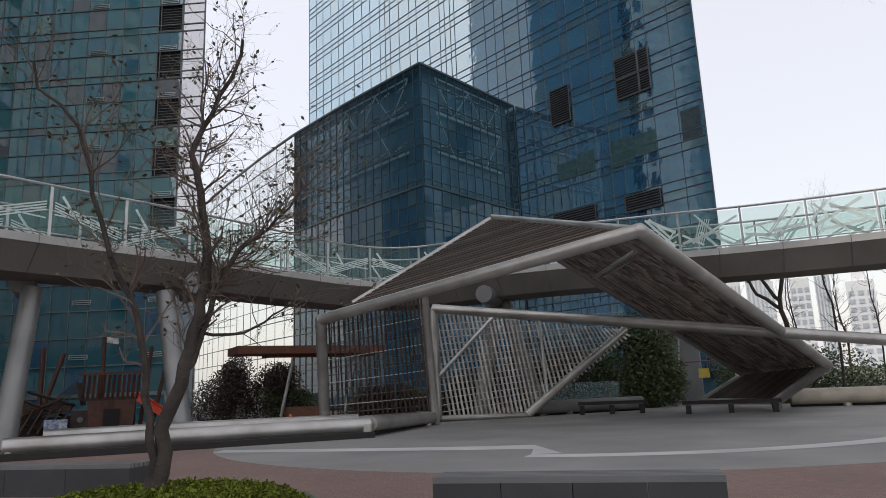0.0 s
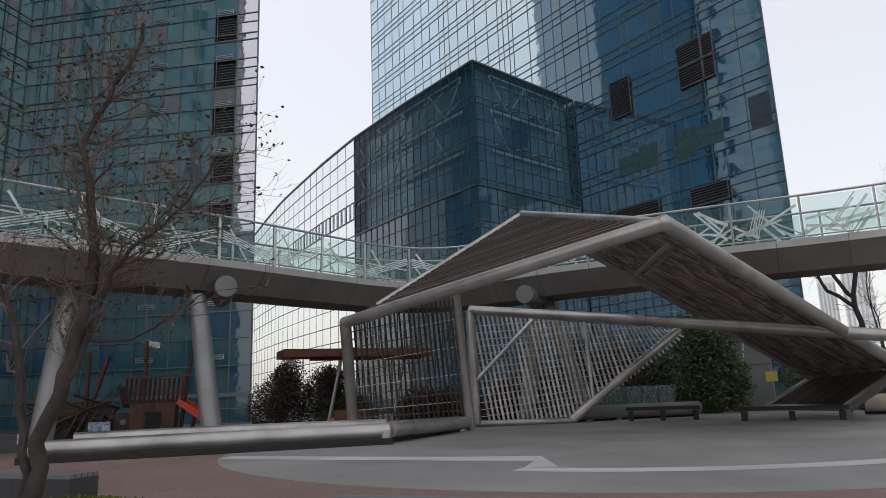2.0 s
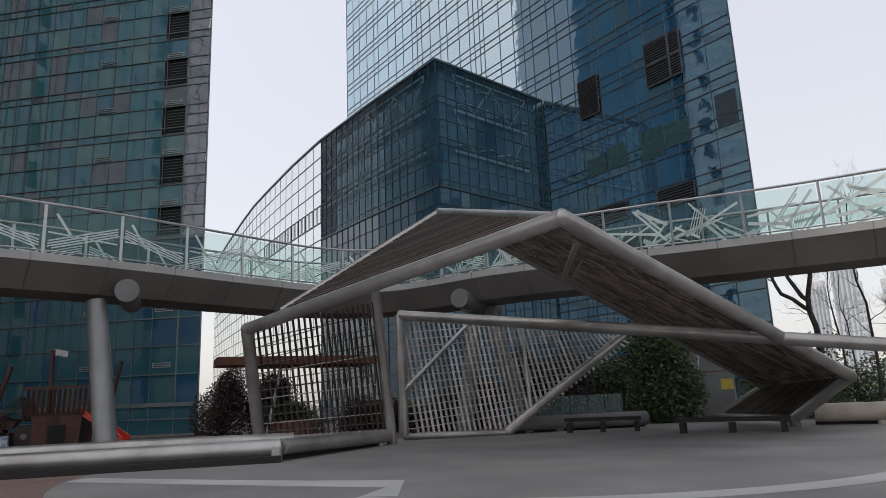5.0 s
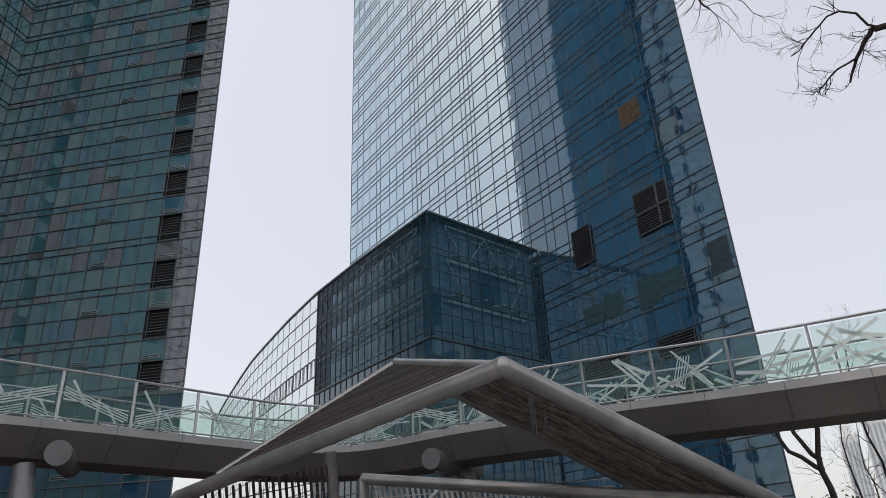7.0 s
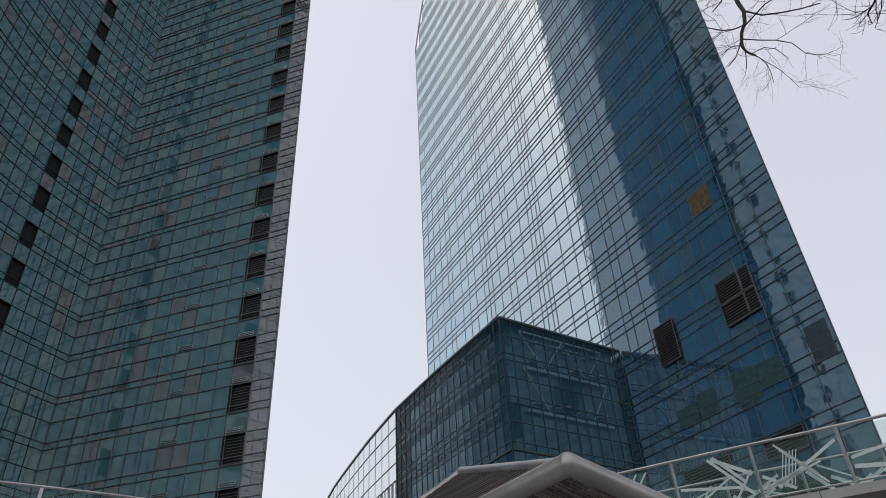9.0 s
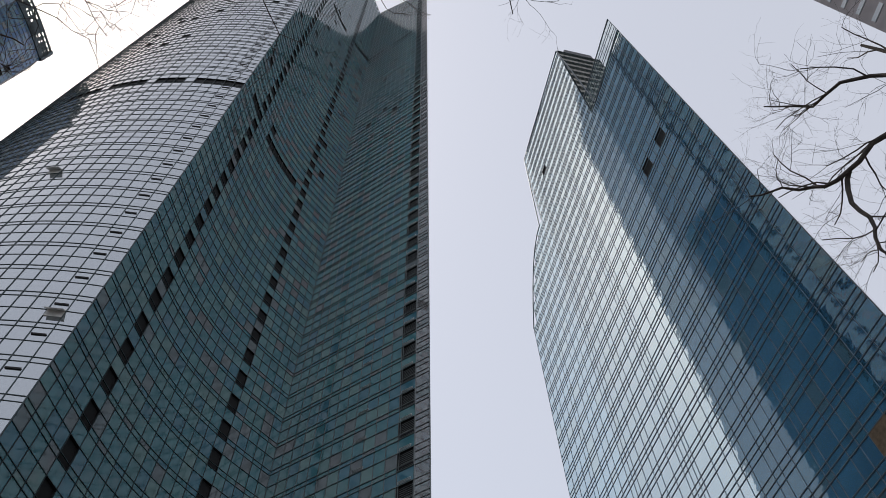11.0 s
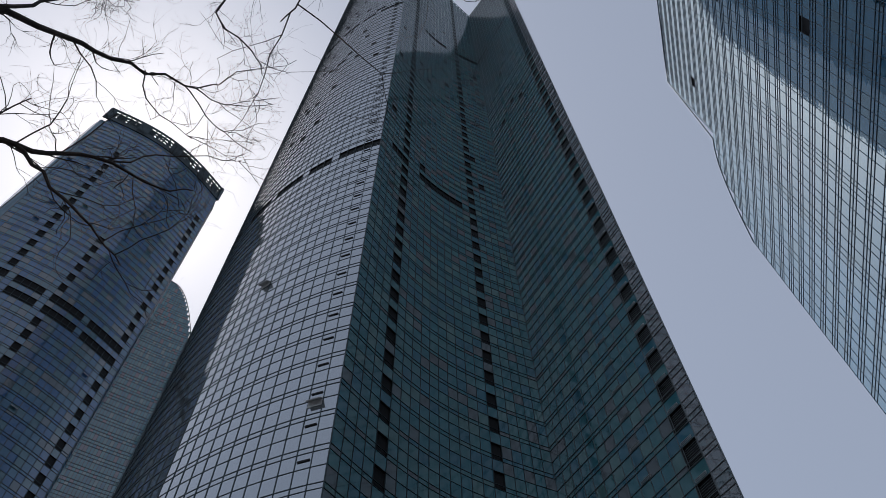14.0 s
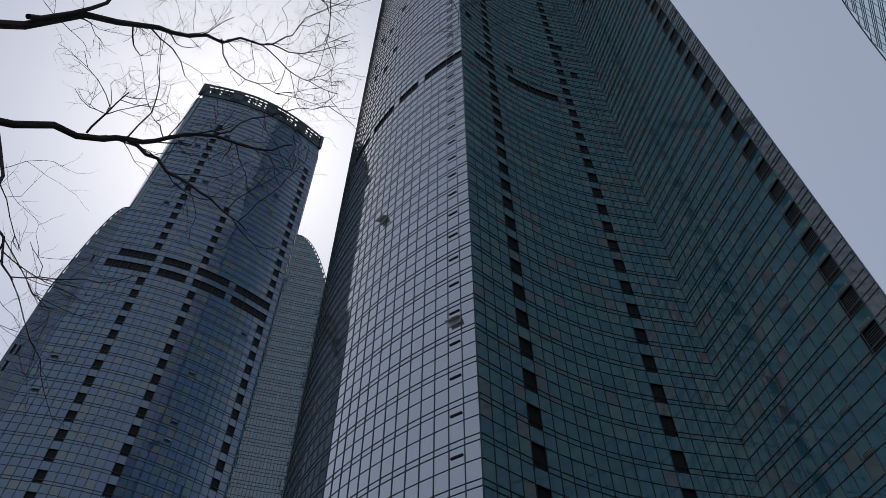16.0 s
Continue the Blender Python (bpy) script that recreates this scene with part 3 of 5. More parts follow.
def blue_tower():
    t = thing("hotel_tower", "blue-green glass tower with a flat sky-reflecting face and a notched roof", "tower")
    P, D = Vector((-16.1, 52.05)), Vector((-0.99357, 0.11320))     # right corner, and the run of the face
    back = Vector((0.11320, 0.99357))
    at = lambda u, off=0.0: tuple(P + D * u + back * off)
    stops = [0, 2.14, 4.2, 5.35, 7.45, 8.7, 10.05, 12.2, 13.05, 15.2, 16.9, 18.0, 20.1, 21.3, 22.7, 24.8, 27.3, 28.0, 28.9, 29.75, 31.6, 33.85, 35.2, 37.2, 39.0, 40.0, 41.1, 43.2, 45.0, 46.9, 49.4, 50.6, 52.5, 54.6, 56.4, 58.4]
    line = [at(u) for u in reversed(stops)]
    n = len(line) - 1
    notch, step = n - stops.index(15.2), n - stops.index(45.0)
    ST, R = 3.7, (0.0, 2.2, 2.95)
    wing = [(i, 133.4 - 0.11 * (stops[n - i] - 45.0) ** 2) for i in range(step + 1)]
    tall = wing + [(step + 0.01, 164.8), (notch, 166.6), (notch + 0.01, 124.7), (n, 127.0)]
    dark = {(n - 4, 24), (n - 7, 24), (n - 23, 38)}
    curtain_wall(t, line, 1.95, tall, ST, R, "blue_glass", "mullion_blue", openings=dark, open_rows=(0,), tall_ones={(n - 4, 24), (n - 7, 24)}, loose=(n - 12, n, 40), bar=0.075, deep=0.045, heavy=0.075, tilt=0.0012, upright=0.05, upright_deep=0.05)
    # glass wind screen above the roof of the lower half
    crest = [at(u) for u in (15.2, 13.05, 12.2, 10.05, 8.7, 7.45, 5.35, 4.2, 2.14, 0)]
    curtain_wall(t, crest, 125.0, [(0, 132.8), (9, 134.8)], 3.1, (0.0, 1.2), "screen_glass", "mullion_blue", bar=0.07, deep=0.06, heavy=0.07)
    k = Kit()
    k.prism([at(58.2, 0.7), at(0.5, 0.7), at(18, 28), at(30, 34), at(52, 26)], 0, 108)
    k.prism([at(44.9, 0.7), at(15.4, 0.7), at(26, 16), at(44.9, 16)], 108, 163)
    k.prism([at(15.3, 0.7), at(0.5, 0.7), at(9, 13), at(15.3, 13)], 108, 123.5)
    part("core", k, "rear_glass", t)
    slot = [at(15.1, 0.25 + 1.35 * i) for i in range(9)]
    curtain_wall(t, slot, 121.7, [(0, 166.5), (8, 166.5)], ST, R, "pale_louvre", "mullion_teal", deep=0.12)
    for u0, u1, h in ((33, 26, 169.6), (26, 15.6, 171.5)):
        part("plant_room", Kit().prism([at(u0, 3), at(u1, 3), at(u1, 10), at(u0, 10)], 163, h), "louvre", t, "dark louvred plant room on the roof")
    k = Kit()
    k.beam((*at(38, 0.3), 165.6), (*at(27, 0.3), 165.9), 0.5, 1.0)
    part("roof_track", k, "opening", t)
    # louvred plant openings between frames
    out = lambda u, d: at(u, -d)
    for u0, u1, z0, z1, bars in ((5.22, 7.42, 25.05, 26.8, 0), (5.22, 7.42, 26.9, 28.7, 0), (4.15, 5.12, 25.05, 26.8, 0), (4.15, 5.12, 26.9, 28.7, 0), (12.45, 14.65, 25.0, 28.45, 1), (4.3, 7.6, 15.1, 16.5, 1), (10.6, 15.2, 15.2, 16.6, 1)):
        # near-black backing, the shade between the slats as colour
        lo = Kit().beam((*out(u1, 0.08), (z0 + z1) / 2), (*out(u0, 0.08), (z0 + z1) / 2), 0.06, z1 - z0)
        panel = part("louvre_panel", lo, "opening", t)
        sl = Kit()
        for i in range(int((z1 - z0) / 0.22)):
            z = z0 + 0.11 + i * 0.22
            sl.beam((*out(u1, 0.15), z), (*out(u0, 0.15), z), 0.1, 0.075, up=(-back.x * 0.5, -back.y * 0.5, 1))
        for u in (u0, u1):
            sl.beam((*out(u, 0.17), z0), (*out(u, 0.17), z1), 0.07, 0.07)
        for z in (z0, z1):
            sl.beam((*out(u1, 0.17), z), (*out(u0, 0.17), z), 0.07, 0.07)
        part("louvre_slats", sl, "louvre", panel)
    # rooms whose blinds show behind the panes; green panes carry room light as colour
    for u0, u1, z0, z1, mat, label in ((5.25, 7.42, 35.3, 37.4, "yellow_blind", "amber blind behind one pane"), (4.3, 6.4, 19.7, 21.5, "green_lit", "pale green lit pane"), (6.5, 8.6, 19.3, 21.7, "green_lit", "pale green lit pane"),
                                       (10.3, 12.1, 19.6, 21.6, "green_lit", "pale green lit pane"), (12.3, 14.5, 19.6, 21.2, "green_lit", "pale green lit pane"), (0.3, 1.95, 19.7, 22.2, "grey_blind", "grey blind behind one pane")):
        part("blind", Kit().beam((*out(u1, 0.012), (z0 + z1) / 2), (*out(u0, 0.012), (z0 + z1) / 2), 0.03, z1 - z0), mat, t, label)
    return t


def podium():
    t = thing("podium_building", "dark glass box and curved sky-reflecting low wing", "building")
    edge = [(-120, 60), (-105, 55.2), (-90.4, 50.8), (-82, 48.4), (-74.4, 46.6), (-65, 44.5), (-56.1, 42.8), (-46, 41.6), (-35.25, 40.7)]
    line = along(edge, 2.3)
    n = len(line) - 1
    H = 28.65
    c = n - 9
    curtain_wall(t, line[:c + 1], 0.2, [(0, H), (c, H)], 3.55, (0.0, 1.75), "mirror_glass", "mullion_thin", bar=0.05, deep=0.03, heavy=0.09, upright=0.03, upright_deep=0.02)
    # band of narrow framed windows in the curved wing
    for a, b in zip(line[c - 9:c], line[c - 8:c + 1]):
        a, b = Vector(a), Vector(b)
        o = Vector(((b - a).y, -(b - a).x)).normalized() * 0.02
        for f in (0.02, 0.52):
            u, v = a.lerp(b, f) + o, a.lerp(b, f + 0.36) + o
            k = Kit()
            for q in (u, v):
                k.beam((*q, 19.75), (*q, 21.55), 0.035, 0.035)
            k.beam((*u, 19.75), (*v, 19.75), 0.04, 0.1)
            k.beam((*u, 21.55), (*v, 21.55), 0.04, 0.1)
            part("window_frame", k, "mullion", t, "dark window frame")
    Z1 = 0.2 + 3.55 * 5
    box = along(line[c:], 1.15)
    bn = len(box) - 1
    curtain_wall(t, box, 0.2, [(0, Z1 - 0.05), (bn, Z1 - 0.05)], 3.55, (0.0, 0.55, 2.1), "box_glass", "mullion_teal", bar=0.05, deep=0.04)
    curtain_wall(t, box, Z1, [(0, H), (bn, H)], 3.55, (0.0, 0.55, 2.1), "box_clear", "mullion_teal", bar=0.05, deep=0.04)
    right = along([(-35.25, 40.7), (-35.25, 54.1)], 1.13)
    curtain_wall(t, right, 0.2, [(0, Z1 - 0.05), (20, Z1 - 0.05)], 3.55, (0.0, 0.55, 2.1), "box_glass", "mullion_teal", bar=0.06, deep=0.04)
    curtain_wall(t, right, Z1, [(0, H), (20, H)], 3.55, (0.0, 0.55, 2.1), "box_clear", "mullion_teal", bar=0.06, deep=0.04)
    # roof trusses and floor edges behind the clear glass
    shine = random.Random(6)
    for run, off in (([Vector(p) for p in line[c:]], Vector((0, 0.42))), ([Vector(p) for p in right[::2]], Vector((-0.36, 0)))):
        run = [p + off for p in run[1:-1]] if off.y == 0 else [p + off for p in run[:-1]]
        along_by = (run[1] - run[0]).normalized()
        for z in (Z1 + 3.4, Z1 + 7.0, H - 0.5):
            k = Kit()
            for p, q in zip(run, run[1:]):
                k.beam((*p, z), (*q, z), 0.12, 0.22 if z < H - 1 else 0.12)
            part("floor_edge", k, "truss", t)
        for i, (p, q) in enumerate(zip(run, run[1:])):
            u, v = (p, q) if i % 2 else (q, p)
            part("truss_brace", Kit().beam((*u, Z1 + 7.1), (*v, H - 0.6), 0.09, 0.09), "truss", t)
            for z in (Z1 + 3.9, Z1 + 7.5, Z1 + 9.2):
                if shine.random() < 0.8:          # short skylight ribs under the roof
                    ribs = Kit()
                    o = shine.uniform(0, 0.3)
                    for q in range(7):
                        f = o + 0.08 * q
                        c = p.lerp(v if v != p else u, f)
                        lift = 0.5 * f + shine.uniform(-0.05, 0.05)
                        ribs.beam((c.x, c.y, z + lift), (c.x + along_by.x * 0.5, c.y + along_by.y * 0.5, z + lift + 0.16), 0.09, 0.08)
                    part("skylight_ribs", ribs, "truss", t)
            if i % 3 == 0:
                part("truss_brace", Kit().beam((*u, Z1 + 3.5), (*v, Z1 + 7.0), 0.08, 0.08), "truss", t)
    k = Kit()
    k.prism([(x, y + 0.8) for x, y in line[:-1]] + [(-35.9, 41.6), (-35.9, 53.6), (-60, 56), (-120, 66)], 0, H - 0.2)
    part("core", k, "rear_glass", t)
    k = Kit()
    k.prism([(x, y + 0.06) for x, y in line[:-1]] + [(-35.31, 40.8), (-35.31, 53.9), (-60, 56), (-120, 66)], H - 0.18, H - 0.03)
    part("roof", k, "louvre", t)
    sl = Kit()
    for i in range(9):
        sl.beam((-47.2, 41.62, 11.2 + i * 0.22), (-46.0, 41.5, 11.2 + i * 0.22), 0.1, 0.1)
    part("louvre_slats", sl, "louvre", t)
    return t


def far_tower():
    t = thing("crown_tower", "dark blue apartment tower with an open lattice crown", "tower")
    P0, P1 = Vector((-83.4, -71.6)), Vector((-52.8, -94.7))
    d = P0 - P1
    out = Vector((d.y, -d.x)).normalized()
    L = d.length
    n = 26
    edge = [-0.132 + 0.011 * i for i in range(12)]
    line = [tuple(P1 + d * f - out * (30 * f * f)) for f in edge] + [tuple(P1 + d * (i / n) + out * (3.6 * math.sin(math.pi * i / n))) for i in range(n + 1)]
    m = len(edge)
    cols = {(m + b, z) for b in (6, 24) for z in range(0, 46)} | {(m + 13, z) for z in range(0, 37)} | {(m + b, z) for g in (range(2, 6), range(8, 12), range(14, 18), range(19, 24)) for b in g for z in (29, 30)} | {(m + 1, 29), (m - 3, 29), (1, 22), (3, 22), (2, 21)}
    pat = (0.0, 0.57, 2.25)
    curtain_wall(t, line, 1.0, [(i, 132.2 - 31 * (1 - i / m) ** 2.4) for i in range(m + 1)] + [(m + 0.01, 190), (m + n, 190)], 3.83, pat, "navy_glass", "mullion", openings=cols, deep=0.04, upright=0.09, heavy=0.09)
    sash = None
    rng = random.Random(12)
    for q in range(22):                       # white top-hung windows standing open
        i, z = m + rng.choice((1, 4, 8, 10, 15, 17, 20, 22)), rng.randint(10, 44)
        a, b = Vector(line[i]), Vector(line[i + 1])
        e = (b - a).normalized()
        c = (a + b) / 2
        if sash is None:
            ob = part("open_window", Kit().beam((-0.6, 0.25, 0), (0.6, 0.25, 0), 0.6, 0.06, up=(0, 0.8, 1)), "bright_white", t, "small window standing open")
            sash = ob.data
        else:
            ob = new("open_window", sash)
            ob.parent = t
        ob.matrix_basis = Matrix(((e.x, e.y, 0, c.x), (e.y, -e.x, 0, c.y), (0, 0, 1, 1.0 + 3.83 * z + 1.6), (0, 0, 0, 1)))
    line = line[m:]
    right = [tuple(P0), tuple(P0 + Vector((-1.6, -1.0)))]
    curtain_wall(t, right, 1.0, [(0, 188), (1, 186)], 3.83, pat, "navy_glass", "mullion_light", deep=0.04)
    k = Kit()
    k.prism([(x + out.x * -0.8, y + out.y * -0.8) for x, y in line] + [(-84.5, -73.2), (-100, -92), (-66, -120), (-54.2, -98)], 0, 189.5)
    part("core", k, "rear_glass", t)
    k = Kit()
    for i in range(n):
        (xa, ya), (xb, yb) = line[i], line[i + 1]
        k.beam((xa, ya, 190), (xa, ya, 197), 0.35, 0.35)
        for z, h in ((191.0, 2.0), (194.9, 0.5), (196.7, 0.6)):
            k.beam((xa, ya, z), (xb, yb, z), 0.4, h)
        if i % 7 in (0, 6):                   # solid piers between the groups of openings
            k.beam((xa, ya, 193.5), (xb, yb, 193.5), 0.4, 7)
        else:
            for j in range(3):
                if rng.random() < 0.7:
                    f = (j + rng.random() * 0.5) / 3
                    k.beam((xa + (xb - xa) * f, ya + (yb - ya) * f, 192), (xa + (xb - xa) * f, ya + (yb - ya) * f, 194.8), 0.3, 0.45)
            k.beam((xa, ya, 192.6 + rng.random() * 1.6), (xb, yb, 192.6 + rng.random() * 1.6), 0.3, 0.35)
    k.beam((*line[-1], 190), (*line[-1], 197), 0.9, 0.9)
    part("crown", k, "mullion", t, "open lattice crown")
    return t


def dome_tower():
    t = thing("round_top_tower", "grey-green glass tower with a curved roof", "tower")
    c, R = Vector((2.2, 9.67)), 150
    line = [(c.x + R * math.cos(radians(b)), c.y + R * math.sin(radians(b))) for b in [-132.0 - 0.31 * i for i in range(44)]]
    zt = [(i, 1.6 + R * math.tan(radians(50.75 - max(0, (i - 16)) ** 2 * 0.015))) for i in range(44)]
    curtain_wall(t, line, 0.0, zt, 3.83, (0.0, 0.95, 2.9), "dark_glass", "mullion", openings={(2, s) for s in range(0, 32)} | {(3, s) for s in range(0, 32)}, upright=0.1, deep=0.04)
    return t


def north_tower():
    t = thing("stone_tower", "pinkish stone apartment tower with rows of windows", "tower")
    x0, y0 = 0.2, 70.0
    k = Kit()
    k.prism([(x0, y0), (x0 + 24, y0 - 5), (x0 + 26, y0 + 14), (x0 + 2, y0 + 18)], 0, 330)
    part("wall", k, "pink_stone", t)
    w = Kit()
    for s in range(84):
        for i in range(7):
            f = (i + 0.5) / 7
            x, y = x0 + 24 * f, y0 - 5 * f
            w.beam((x - 1.1, y + 0.18, 2.5 + s * 3.8), (x + 1.1, y - 0.28, 2.5 + s * 3.8), 0.1, 0.9)
    tagged(part("window_grid", w, "far_window", t), kind="stuff")
    return t


left_tower()
blue_tower()
podium()
far_tower()
dome_tower()
north_tower()


# ---------- footbridge ----------
BR = [(-20.2, -6), (-20.8, 0), (-21.3, 5), (-21.65, 9), (-21.75, 12.4), (-22.0, 14.9), (-22.35, 17.3), (-22.65, 19.6), (-22.9, 21.8), (-22.5, 23.8), (-21.2, 25.1), (-19.0, 25.6), (-16.6, 25.9), (-13.6, 27.0), (-12.3, 27.6), (-10.2, 28.5), (-8.05, 29.55), (-5.85, 30.5), (-3.8, 31.2), (0, 32.4), (5, 33.8), (12, 35.4), (22, 37.2)]


def offset(line, d):
    out = []
    for i, p in enumerate(line):
        a, b = Vector(line[max(0, i - 1)]), Vector(line[min(len(line) - 1, i + 1)])
        t = (b - a).normalized()
        out.append((p[0] - t.y * d, p[1] + t.x * d))
    return out


def sweep(line, section):
    """A profile (offset to the far side, z) swept along a plan line."""
    k = Kit()
    rails = [[(x, y, z) for x, y in offset(line, o)] for o, z in section]
    m = len(section)
    for i in range(len(line) - 1):
        for j in range(m):
            k.quad(rails[j][i], rails[(j + 1) % m][i], rails[(j + 1) % m][i + 1], rails[j][i + 1])
    return k


def footbridge():
    t = thing("footbridge", "curved concrete footbridge with frosted-pattern glass railings", "bridge")
    fine = along(BR, 0.6)
    sm = [fine[0]] + [((a[0] + 2 * b[0] + c[0]) / 4, (a[1] + 2 * b[1] + c[1]) / 4) for a, b, c in zip(fine, fine[1:], fine[2:])] + [fine[-1]]
    sm = [sm[0]] + [((a[0] + 2 * b[0] + c[0]) / 4, (a[1] + 2 * b[1] + c[1]) / 4) for a, b, c in zip(sm, sm[1:], sm[2:])] + [sm[-1]]
    W = 3.4
    part("deck", sweep(sm, [(0.02, 6.35), (0.02, 6.62), (W, 6.62), (W, 6.35)]), "coping", t)
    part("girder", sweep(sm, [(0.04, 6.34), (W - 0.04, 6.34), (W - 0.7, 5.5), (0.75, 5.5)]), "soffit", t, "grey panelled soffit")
    rng = random.Random(4)
    for o, nm in ((0.1, "near"), (W - 0.1, "far")):
        ln = offset(sm, o)
        part("handrail", Kit().tube([(x, y, 8.3) for x, y in ln], 0.05, 8), "steel_bright", t)
        part("lower_rail", Kit().tube([(x, y, 6.72) for x, y in ln], 0.03, 6), "steel_bright", t)
        posts = along(ln, 2.45)
        first = None
        for i, (x, y) in enumerate(posts):
            if first is None:
                kk = Kit().beam((0, 0, 6.62), (0, 0, 8.26), 0.1, 0.06)
                first = part("rail_post", kk, "steel_bright", t).data
                ob = t.children[-1]
            else:
                ob = new("rail_post", first)
                ob.parent = t
            ob.location = (x, y, 0)
        for i, ((x0, y0), (x1, y1)) in enumerate(zip(posts, posts[1:])):
            a, b = Vector((x0, y0, 0)), Vector((x1, y1, 0))
            dd = (b - a).normalized()
            g = Kit().beam(a + dd * 0.08 + Vector((0, 0, 7.48)), b - dd * 0.08 + Vector((0, 0, 7.48)), 0.02, 1.42)
            pane = part("rail_pane", g, "rail_glass", t)
            pane.visible_shadow = False
            # frosted pattern of crossing bars
            f = Kit()
            nrm = Vector((dd.y, -dd.x, 0)) * (0.016 if nm == "near" else 0.014)
            ww = (b - a).length - 0.25
            strokes = []
            if i < 15:                           # long folded lines
                up, dn = (7.05, 7.75) if i % 2 else (7.75, 7.05)
                for q in range(4):
                    strokes.append((0, up - 0.09 * q, ww, dn - 0.09 * q, 0.045))
                strokes.append((ww * 0.1, 8.0, ww * 0.35, 7.2, 0.09))
                strokes.append((0, 7.35, ww, 7.2, 0.05))
            else:                                # crossing bars and hatching
                for q in range(6):
                    ang = rng.choice((0.15, 0.3, 0.5, 0.9, 2.3, 2.6, 2.85, 3.0))
                    u, v, ln2 = rng.uniform(0.1, 0.9) * ww, rng.uniform(7.0, 7.8), rng.uniform(0.7, 1.3)
                    strokes.append((u - math.cos(ang) * ln2, v - math.sin(ang) * ln2, u + math.cos(ang) * ln2, v + math.sin(ang) * ln2, rng.choice((0.06, 0.09, 0.12))))
                if i % 3 == 0:
                    for q in range(5):
                        strokes.append((ww * 0.2 + 0.09 * q, 6.9, ww * 0.35 + 0.09 * q, 7.9, 0.03))
            for u0, v0, u1, v1, wd in strokes:
                # cut to the pane
                du, dv = u1 - u0, v1 - v0
                lo, hi = 0.0, 1.0
                for p, d1, mn, mx in ((u0, du, 0, ww), (v0, dv, 6.82, 8.15)):
                    if abs(d1) > 1e-6:
                        ta, tb = sorted(((mn - p) / d1, (mx - p) / d1))
                        lo, hi = max(lo, ta), min(hi, tb)
                if hi - lo > 0.05:
                    A = a + dd * (0.12 + u0 + du * lo) + nrm + Vector((0, 0, v0 + dv * lo))
                    B = a + dd * (0.12 + u0 + du * hi) + nrm + Vector((0, 0, v0 + dv * hi))
                    f.beam(A, B, 0.004, wd, up=nrm.cross(B - A))
            if f.f:
                tagged(part("frit_pattern", f, "frit", pane), kind="stuff")
    # panel joints under the deck
    near = offset(sm, 0.02)
    inner = offset(sm, 0.74)
    for i in range(4, len(sm), 4):
        j = Kit().beam((*near[i], 6.35), (*inner[i], 5.5), 0.014, 0.02)
        j.beam((near[i][0], near[i][1], 6.34), (near[i][0], near[i][1], 6.62), 0.014, 0.02)
        part("panel_joint", j, "steel_dark", t)
    return t


def pier(base, head, top):
    t = thing("bridge_pier", "leaning tapered round concrete pier with a drum head", "pier", "footbridge piers")
    b, h = Vector(base), Vector(head)
    part("shaft", Kit().tube([b, Vector(top)], [0.38, 0.33], 24), "pier_paint", t)
    away = Vector((-0.93, 0.36, 0)) if base[1] < 20 else Vector((-0.35, 0.93, 0))
    part("drum", Kit().tube([h - away * 0.3, h + away * 2.6], 0.4, 24), "concrete", t, "round drum under the deck")
    return t


footbridge()
pier((-21.7, 13.4, 0), (-22.05, 13.85, 5.6), (-22.75, 13.05, 5.3))
pier((-23.7, 8.4, 0), (-24.3, 8.75, 5.5), (-24.05, 9.0, 5.3))
pier((-19.6, 27.4, 0), (-17.75, 25.9, 5.58), (-18.6, 27.6, 5.4))
pier((-16.9, 28.6, 0), (-18.3, 26.9, 5.5), (-18.2, 27.8, 5.4))


# ---------- steel and timber pavilion ----------
V = Vector
AL, AR, CC, EE = V((-13.02, 20.54, 7.42)), V((-6.25, 18.1, 5.33)), V((-17.42, 16.1, 3.9)), V((-16.5, 16.8, 4.42))
F2, GG, FL, F3 = V((-5.45, 32.04, 1.72)), V((-9.85, 35.23, 1.5)), V((-12.36, 35.96, 0.3)), V((-7.8, 32.8, 0.3))
QQ, QB = V((-18.6, 23.2, 4.85)), V((-18.7, 23.35, 0.15))
BE = V((1.2, 29.8, 1.8))
P2T, P2B, PBL = V((-16.73, 20.6, 4.98)), V((-17.3, 21.69, 0.0)), V((-18.6, 17.2, 0.3))
BB, BT = V((-16.57, 26.86, 0.1)), V((-13.86, 31.58, 3.85))


def slatted(t, a0, a1, b0, b1, n, w, h, name, mat):
    """n slats, each an own part, from the edge a0-a1 to the edge b0-b1."""
    nrm = (a1 - a0).cross(b0 - a0).normalized()
    for i in range(n):
        f = (i + 0.5) / n
        k = Kit().beam(a0.lerp(a1, f), b0.lerp(b1, f), w, h, up=nrm)
        part(name, k, mat, t)


def segmented(t, a0, a1, b0, b1, n, m, w, h, name, mat):
    """n slats, each made of m short staves with small gaps between them."""
    nrm = (a1 - a0).cross(b0 - a0).normalized()
    for i in range(n):
        f = (i + 0.5) / n
        p, q = a0.lerp(a1, f), b0.lerp(b1, f)
        k = Kit()
        for j in range(m):
            o = 0.5 * (i % 2)
            u, v = max(0.0, (j - o) / m), min(1.0, (j - o + 0.9) / m)
            k.beam(p.lerp(q, u), p.lerp(q, v), w, h, up=nrm)
        k.beam(p + nrm * 0.05, q + nrm * 0.05, w * 0.45, h, up=nrm)
        part(name, k, mat, t)


